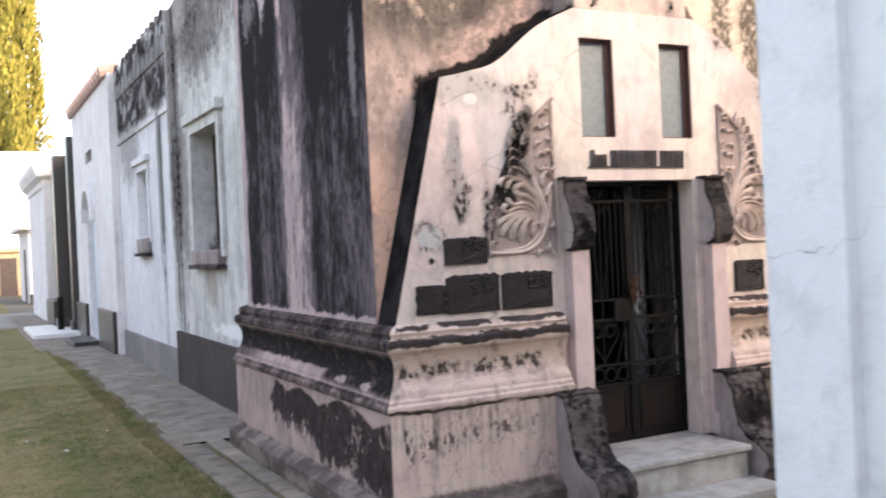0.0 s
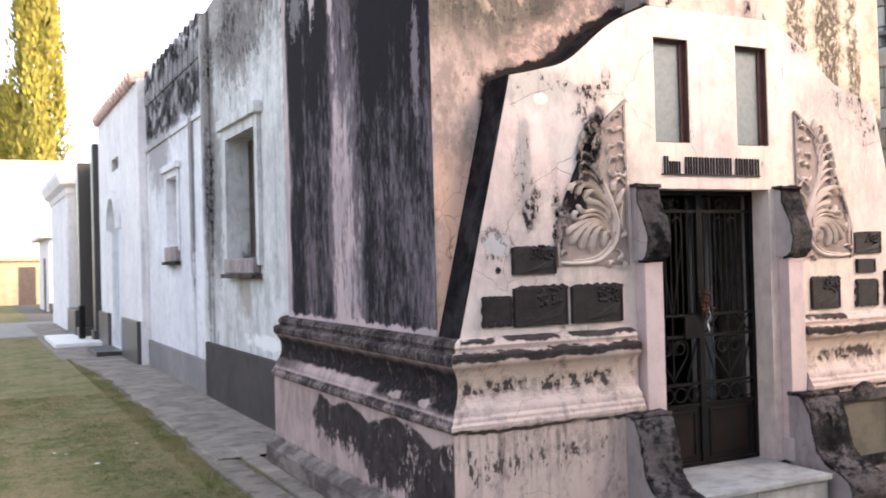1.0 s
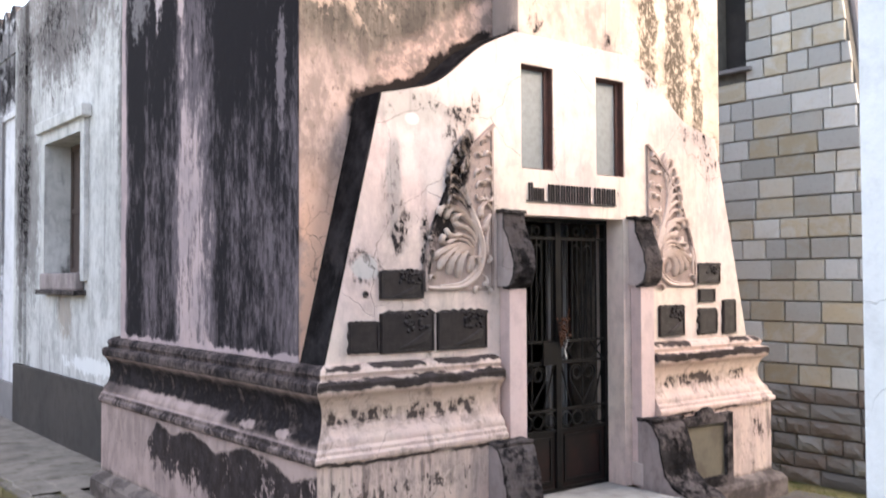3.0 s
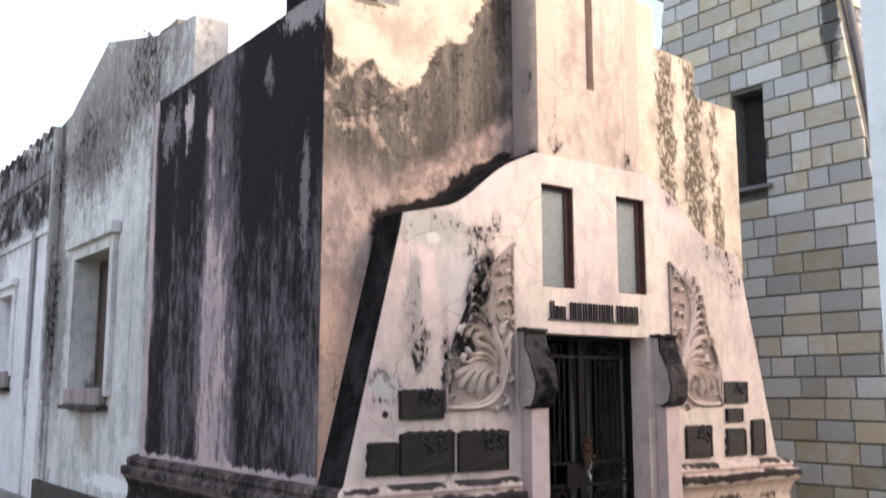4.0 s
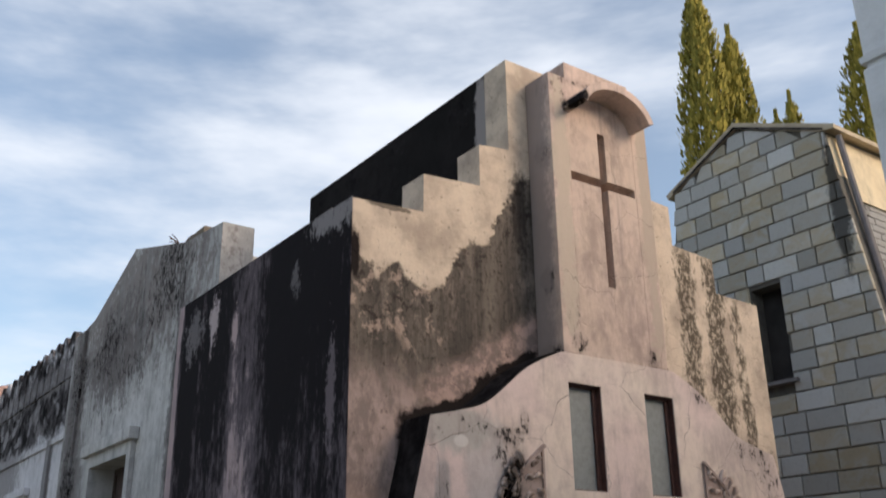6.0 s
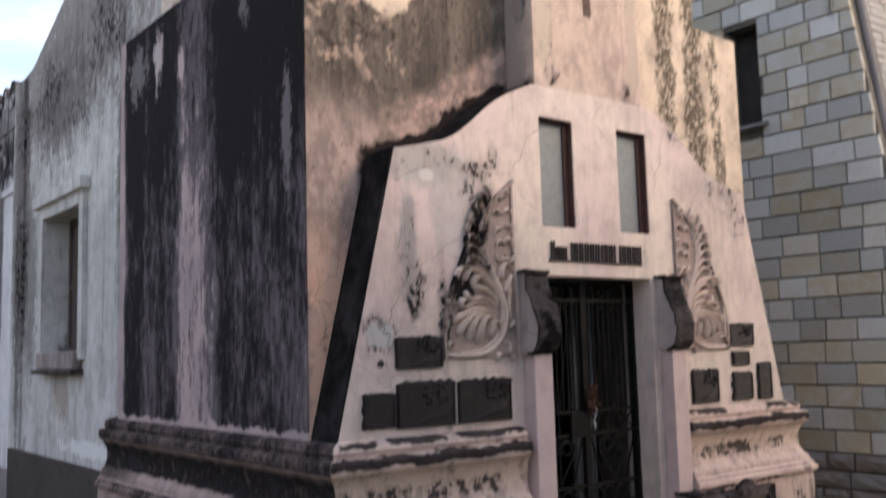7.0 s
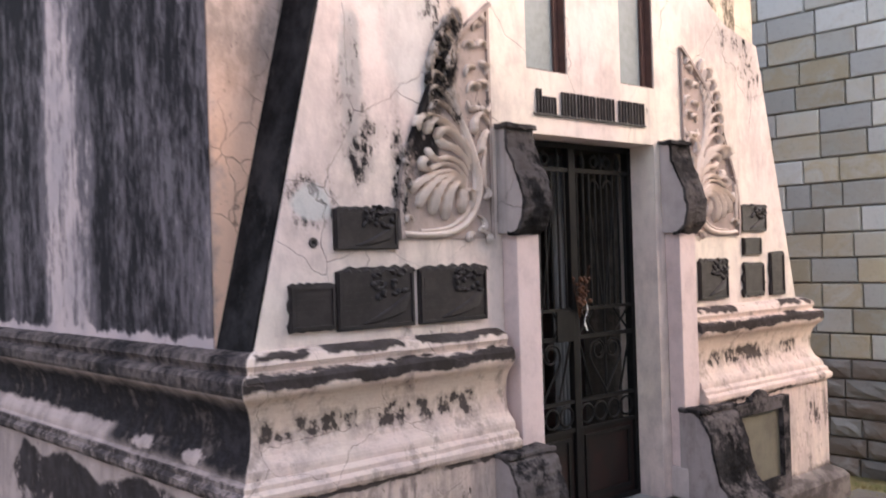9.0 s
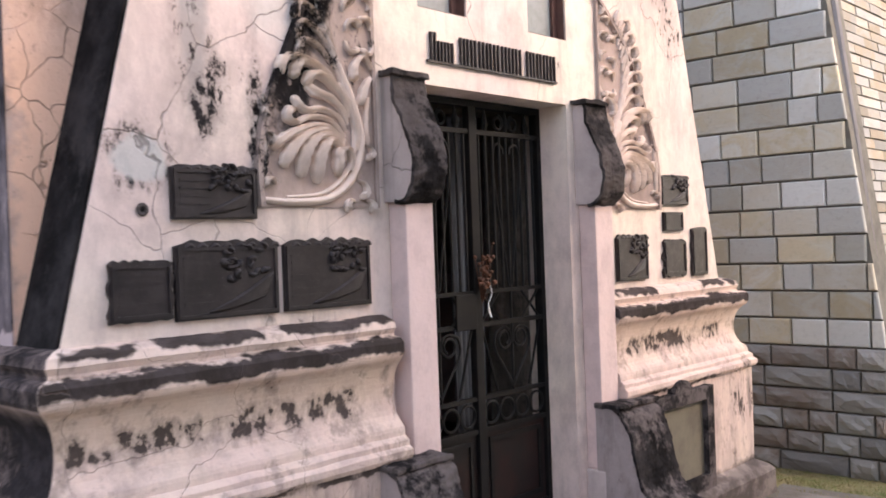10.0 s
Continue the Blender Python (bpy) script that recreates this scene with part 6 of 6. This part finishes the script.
def stone(name, warm, cool, grey, bump_d):
    n = Nodes(name)
    r = n.t.nodes.new("ShaderNodeObjectInfo").outputs["Random"]
    r2 = n.math("FRACT", n.math("MULTIPLY", r, 17.3))
    f, g = n.noise((3, 3, 5), 6, 0.65, distortion=1.2), n.noise(26, 5, 0.7)
    c = n.mix(n.step(r, 0.35, 0.75), cool, grey)
    c = n.mix(n.math("MULTIPLY", n.step(r2, 0.25, 0.75), n.step(f, 0.3, 0.6)), c, warm)
    c = n.mix(n.math("MULTIPLY", n.step(f, 0.52, 0.72), 0.55), c, warm)
    c = n.mix(n.math("MULTIPLY", n.step(g, 0.5, 0.75), 0.25), c, (0.16, 0.14, 0.12))
    r3 = n.math("FRACT", n.math("MULTIPLY", r, 53.7))
    hs = n.node("ShaderNodeHueSaturation", Color=c, Value=n.math("MULTIPLY_ADD", r3, 0.45, 0.74), Saturation=n.math("MULTIPLY_ADD", r2, 0.45, 0.45))
    c = hs.outputs[0]
    # black run-off under the eaves' corner
    soot = n.blob((8.0, 5.50, 5.45), (0.4, 0.10, 0.7), 0.3, 5.0)
    c = n.mix(n.math("MULTIPLY", soot, 0.85), c, (0.03, 0.028, 0.026))
    n.bump(n.math("ADD", f, n.math("MULTIPLY", g, 0.5)), 0.5, bump_d)
    return n.done(c, 0.85, spec=0.25)


m_block = stone("dressed_stone", (0.45, 0.375, 0.245), (0.51, 0.495, 0.445), (0.46, 0.44, 0.375), 0.012)
m_rough = stone("rough_stone", (0.20, 0.155, 0.125), (0.27, 0.255, 0.235), (0.20, 0.185, 0.17), 0.03)
m_thin = stone("thin_stone", (0.30, 0.24, 0.16), (0.34, 0.33, 0.31), (0.28, 0.265, 0.24), 0.015)


def bound(z):
    """South and north ends of the gable wall at a height."""
    a = 4.77 + (5.535 - 4.77) * max(0, z - 0.66) / 5.59
    b = 8.32 - (8.32 - 7.53) * max(0, z - 0.66) / 5.6
    if z > 6.25:
        a, b = 5.535 + (z - 6.25) / 0.47 * 1.045, 7.53 - (z - 6.26) / 0.46 * 0.95
    return a, b


def block(name, y0, y1, z0, z1, material, depth, rng, rough=0.0):
    """One block, trimmed to the wall's leaning ends."""
    if z1 > 6.25:
        nearest = min(max(6.58, y0), y1)
        z1 = min(z1, 6.23 + (0.47 * (nearest - 5.535) / 1.045 if nearest < 6.58 else 0.46 * (7.53 - nearest) / 0.95))
        if z1 - z0 < 0.035:
            return
    a0, b0 = bound(z0)
    a1, b1 = bound(z1)
    lo0, lo1, hi0, hi1 = max(y0, a0), max(y0, a1), min(y1, b0), min(y1, b1)
    if hi0 - lo0 < 0.05 or hi1 - lo1 < 0.02:
        return
    f = SX - depth - rng.uniform(0, 0.006)
    bm = bmesh.new()
    q = 0.008
    outer = [(SX, lo0, z0), (SX, hi0, z0), (SX, hi1, z1), (SX, lo1, z1)]
    ring = [(f + q, lo0, z0), (f + q, hi0, z0), (f + q, hi1, z1), (f + q, lo1, z1)]
    inner = [(f, lo0 + q, z0 + q), (f, hi0 - q, z0 + q), (f, hi1 - q, z1 - q), (f, lo1 + q, z1 - q)]
    rows = [[bm.verts.new(p) for p in r] for r in (outer, ring, inner)]
    for u, v in zip(rows, rows[1:]):
        for k in range(4):
            bm.faces.new((u[k], u[(k + 1) % 4], v[(k + 1) % 4], v[k]))
    if rough:
        grid = [[bm.verts.new((f - (rng.uniform(0.1, 1.0) * rough if 0 < a < 5 and 0 < b < 3 else 0.0), lo0 + q + (hi0 - lo0 - 2 * q) * (a + (rng.uniform(-0.3, 0.3) if 0 < a < 5 else 0)) / 5, z0 + q + (z1 - z0 - 2 * q) * (b + (rng.uniform(-0.25, 0.25) if 0 < b < 3 else 0)) / 3))
                 for a in range(6)] for b in range(4)]
        for b in range(3):
            for a in range(5):
                bm.faces.new((grid[b][a], grid[b][a + 1], grid[b + 1][a + 1], grid[b + 1][a]))
        bmesh.ops.remove_doubles(bm, verts=bm.verts, dist=1e-4)
    else:
        bm.faces.new(rows[2])
    part(name, bm, material, st)


rng = random.Random(21)
J = 0.007
z = 0.628
while z < 6.7:
    h = 0.2014
    y = 4.4 + rng.uniform(0, 0.3)
    while y < 8.3:
        w = rng.choice((0.22, 0.26, 0.30, 0.33, 0.38, 0.42))
        z0, z1, y0, y1 = z + J, min(z + h, 6.72) - J, y + J, y + w - J
        if z1 > 3.79 and z0 < 4.82 and y1 > 6.28 and y0 < 6.70:
            if y0 < 6.28:
                block("stone_block", y0, 6.29, z0, z1, m_block, 0.03, rng)
            if y1 > 6.70:
                block("stone_block", 6.69, y1, z0, z1, m_block, 0.03, rng)
        else:
            block("stone_block", y0, y1, z0, z1, m_block, 0.03, rng)
        y += w
    z += h
for k in range(6):
    z0 = -0.302 + k * 0.155
    y = 4.5 + rng.uniform(0, 0.3)
    while y < 8.3:
        w = rng.choice((0.20, 0.26, 0.33, 0.42, 0.5))
        block("rough_stone", y + 0.006, y + w - 0.006, z0 + 0.007, z0 + 0.148, m_rough, 0.04, rng, 0.028)
        y += w
# near-black panel gives the window hole its darkness by colour
part("window_shade_panel", boxed(SX + 0.2, SX + 0.24, 6.28, 6.70, 3.77, 4.84), m_inside, st, "near-black panel standing in for the unlit window opening")
part("window_sill", boxed(SX - 0.09, SX + 0.15, 6.22, 6.74, 3.75, 3.79, bevel=0.006), m_greybase, st)
# south side of thin courses, leaning with the corner, and the eaves
bm = bmesh.new()
vs = [bm.verts.new(p) for p in ((SX + 0.001, 4.80, -0.3), (SX + 6, 4.80, -0.3), (SX + 6, 5.57, 6.25), (SX + 0.001, 5.57, 6.25), (SX + 0.3, 5.2, -0.3), (SX + 6, 5.2, -0.3), (SX + 6, 5.97, 6.25), (SX + 0.3, 5.97, 6.25))]
for q in ((0, 1, 2, 3), (4, 7, 6, 5), (0, 3, 7, 4), (1, 5, 6, 2), (3, 2, 6, 7), (0, 4, 5, 1)):
    bm.faces.new([vs[i] for i in q])
part("south_wall", bm, m_mortar, st)
lean = lambda zz: 4.80 + 0.77 * (zz + 0.3) / 6.55
bm = bmesh.new()
z = -0.3
while z < 6.2:
    h = 0.082
    x = SX + rng.uniform(-0.2, 0)
    while x < SX + 3.2:
        w = rng.uniform(0.22, 0.46)
        x0, x1 = max(x + 0.005, SX + 0.004), x + w - 0.005
        if x1 - x0 > 0.04:
            d = 0.02 + rng.uniform(0, 0.012)
            zs = (z + 0.006, z + h - 0.006)
            to = bmesh.new() if z < 3.4 and x < SX + 1.6 else bm
            v = [to.verts.new((xx, lean(zz) - dd, zz)) for dd in (0, d) for zz in zs for xx in (x0, x1)]
            for q in ((4, 5, 7, 6), (0, 1, 5, 4), (2, 6, 7, 3), (0, 4, 6, 2), (1, 3, 7, 5)):
                to.faces.new([v[i] for i in q])
            if to is not bm:
                part("thin_stone", to, m_thin, st)
        x += w
    z += h
sc = part("thin_coursework", bm, m_thin, st, "thin rough stone courses")
sc["kind"] = "stuff"
# bright cream band: sunlight on the top of the south wall is in its colour
part("sunlit_band", prism(bmesh.new(), [(lean(5.5) - 0.045, 5.5), (lean(6.21) - 0.045, 6.21), (lean(6.21) - 0.001, 6.21), (lean(5.5) - 0.001, 5.5)], [], SX + 0.006, SX + 3.2, "x"), stucco("sunlit_cream_band", (0.72, 0.62, 0.44), (0.62, 0.50, 0.33), runs=0.6, mould=0.1), st, "cream plaster band under the eaves with sunlight in its tone")
m_eave = plain("weathered_eaves", (0.50, 0.42, 0.30), (0.36, 0.3, 0.22), 5, 0.85)
part("eave_board", prism(bmesh.new(), [(5.57, 6.25), (5.40, 6.22), (5.40, 6.27), (6.58, 6.80), (7.64, 6.28), (7.62, 6.22), (6.58, 6.722)], [], SX - 0.05, SX + 6, "x"), m_eave, st, "thin tiled eaves")
part("downpipe", tube(bmesh.new(), [(SX + 0.12, 4.74, 0.0), (SX + 0.12, 5.46, 6.2)], 0.035, 8), m_greybase, st)
part("gable_trim", prism(bmesh.new(), [(7.53, 6.29), (6.58, 6.745), (5.52, 6.27), (5.52, 6.245), (6.58, 6.715), (7.53, 6.262)], [], SX - 0.06, SX - 0.051, "x"), m_scroll, st)

# ---- trees ----
n = Nodes("cypress_leaf")
isl = n.t.nodes.new("ShaderNodeNewGeometry").outputs["Random Per Island"]
col = n.mix(isl, (0.16, 0.155, 0.03), (0.40, 0.34, 0.075))
m_cypress = n.done(col, 0.8, spec=0.15)
m_bark = plain("bark", (0.12, 0.085, 0.06), (0.07, 0.05, 0.04), 10, 0.9)


def cypress(x, y, height, radius, seed, label, count=15000, size=0.13):
    r = np.random.RandomState(seed)
    t = thing("cypress_tree", label, "tree", "cypresses", at=(x, y, 0))
    part("trunk", tube(bmesh.new(), [(x, y, -0.3), (x + 0.05, y, height * 0.4), (x, y, height * 0.9)], [radius * 0.16, radius * 0.1, 0.03], 8), m_bark, t)
    for k in range(7):
        a, z0 = r.uniform(0, 6.283), height * r.uniform(0.1, 0.6)
        part("limb", tube(bmesh.new(), [(x, y, z0), (x + math.cos(a) * radius * 0.4, y + math.sin(a) * radius * 0.4, z0 + height * 0.1), (x + math.cos(a) * radius * 0.6, y + math.sin(a) * radius * 0.6, z0 + height * 0.2)], [0.08, 0.05, 0.02], 5), m_bark, t)
    h = r.uniform(0.05, 1.0, count) ** 0.85
    prof = np.sin(np.clip(h * 0.9 + 0.12, 0, 1) * math.pi) ** 0.55
    a = r.uniform(0, 6.283, count)
    lobes = 1 + 0.22 * np.sin(a * 5 + 9 * h) + 0.15 * np.sin(a * 9 - 21 * h + seed)
    rad = radius * prof * lobes * np.sqrt(r.uniform(0.35, 1.0, count))
    cx_, cy_, cz_ = x + rad * np.cos(a), y + rad * np.sin(a), h * height
    s = r.uniform(0.5, 1.3, count) * size
    v, f = [], []
    for k in range(count):
        c = Vector((cx_[k], cy_[k], cz_[k]))
        out = Vector((math.cos(a[k]), math.sin(a[k]), 0))
        up = Vector((out.x * 0.35, out.y * 0.35, 1)).normalized()
        side = out.cross(up)
        b = r.uniform(-0.8, 0.8)
        side = (side * math.cos(b) + out * math.sin(b)) * s[k] * 0.4
        base = len(v)
        v += [c - side * 0.5, c + side * 0.5, c + side + up * s[k] * 0.8, c + up * s[k] * 1.7, c - side + up * s[k] * 0.8]
        f.append((base, base + 1, base + 2, base + 3, base + 4))
    me = bpy.data.meshes.new("crown")
    me.from_pydata([tuple(q) for q in v], [], f)
    me.materials.append(m_cypress)
    ob = new("crown", me)
    ob.parent = t
    ob.matrix_parent_inverse = t.matrix_world.inverted()
    return t


cypress(22.0, 17.3, 21.0, 1.05, 1, "tall dense cypress lit warm by low sun")
cypress(23.5, 17.2, 19.8, 0.95, 2, "tall dense cypress lit warm by low sun", 12000)
cypress(30.0, 19.3, 20.4, 0.9, 3, "slim distant cypress rising over the chapel roof", 6000)
cypress(30.0, 20.0, 19.9, 0.8, 4, "slim distant cypress rising over the chapel roof", 6000)
cypress(25.0, 13.6, 18.5, 1.3, 5, "dark cypress behind the stone chapel", 10000)
cypress(4.7, 78.0, 30.0, 1.9, 6, "tall cypress pale in the low sun at the lane's end", 24000, 0.24)
cypress(2.6, 84.0, 17.0, 1.8, 7, "tall cypress pale in the low sun at the lane's end", 18000, 0.25)
m_row = stucco("row_stucco", (0.42, 0.42, 0.43), (0.36, 0.36, 0.37), runs=0.4)
# unseen rows added behind the camera to hold back low sun and sky light
for x0, x1, y0, y1, h in ((-14, -10, -12, 30, 3.6), (-9, 1.5, -15, -10, 6.5), (7.5, 19, -13, -7, 9.0)):
    t_ = thing("shade_row", "unseen plain row added to close the lawn and block low sun and sky", "mausoleum", "tomb rows")
    part("wall", boxed(x0, x1, y0, y1, -0.3, h), m_row, t_)
    part("cornice", boxed(x0 - 0.15, x1 + 0.15, y0 - 0.15, y1 + 0.15, h, h + 0.2, bevel=0.03), m_row, t_)
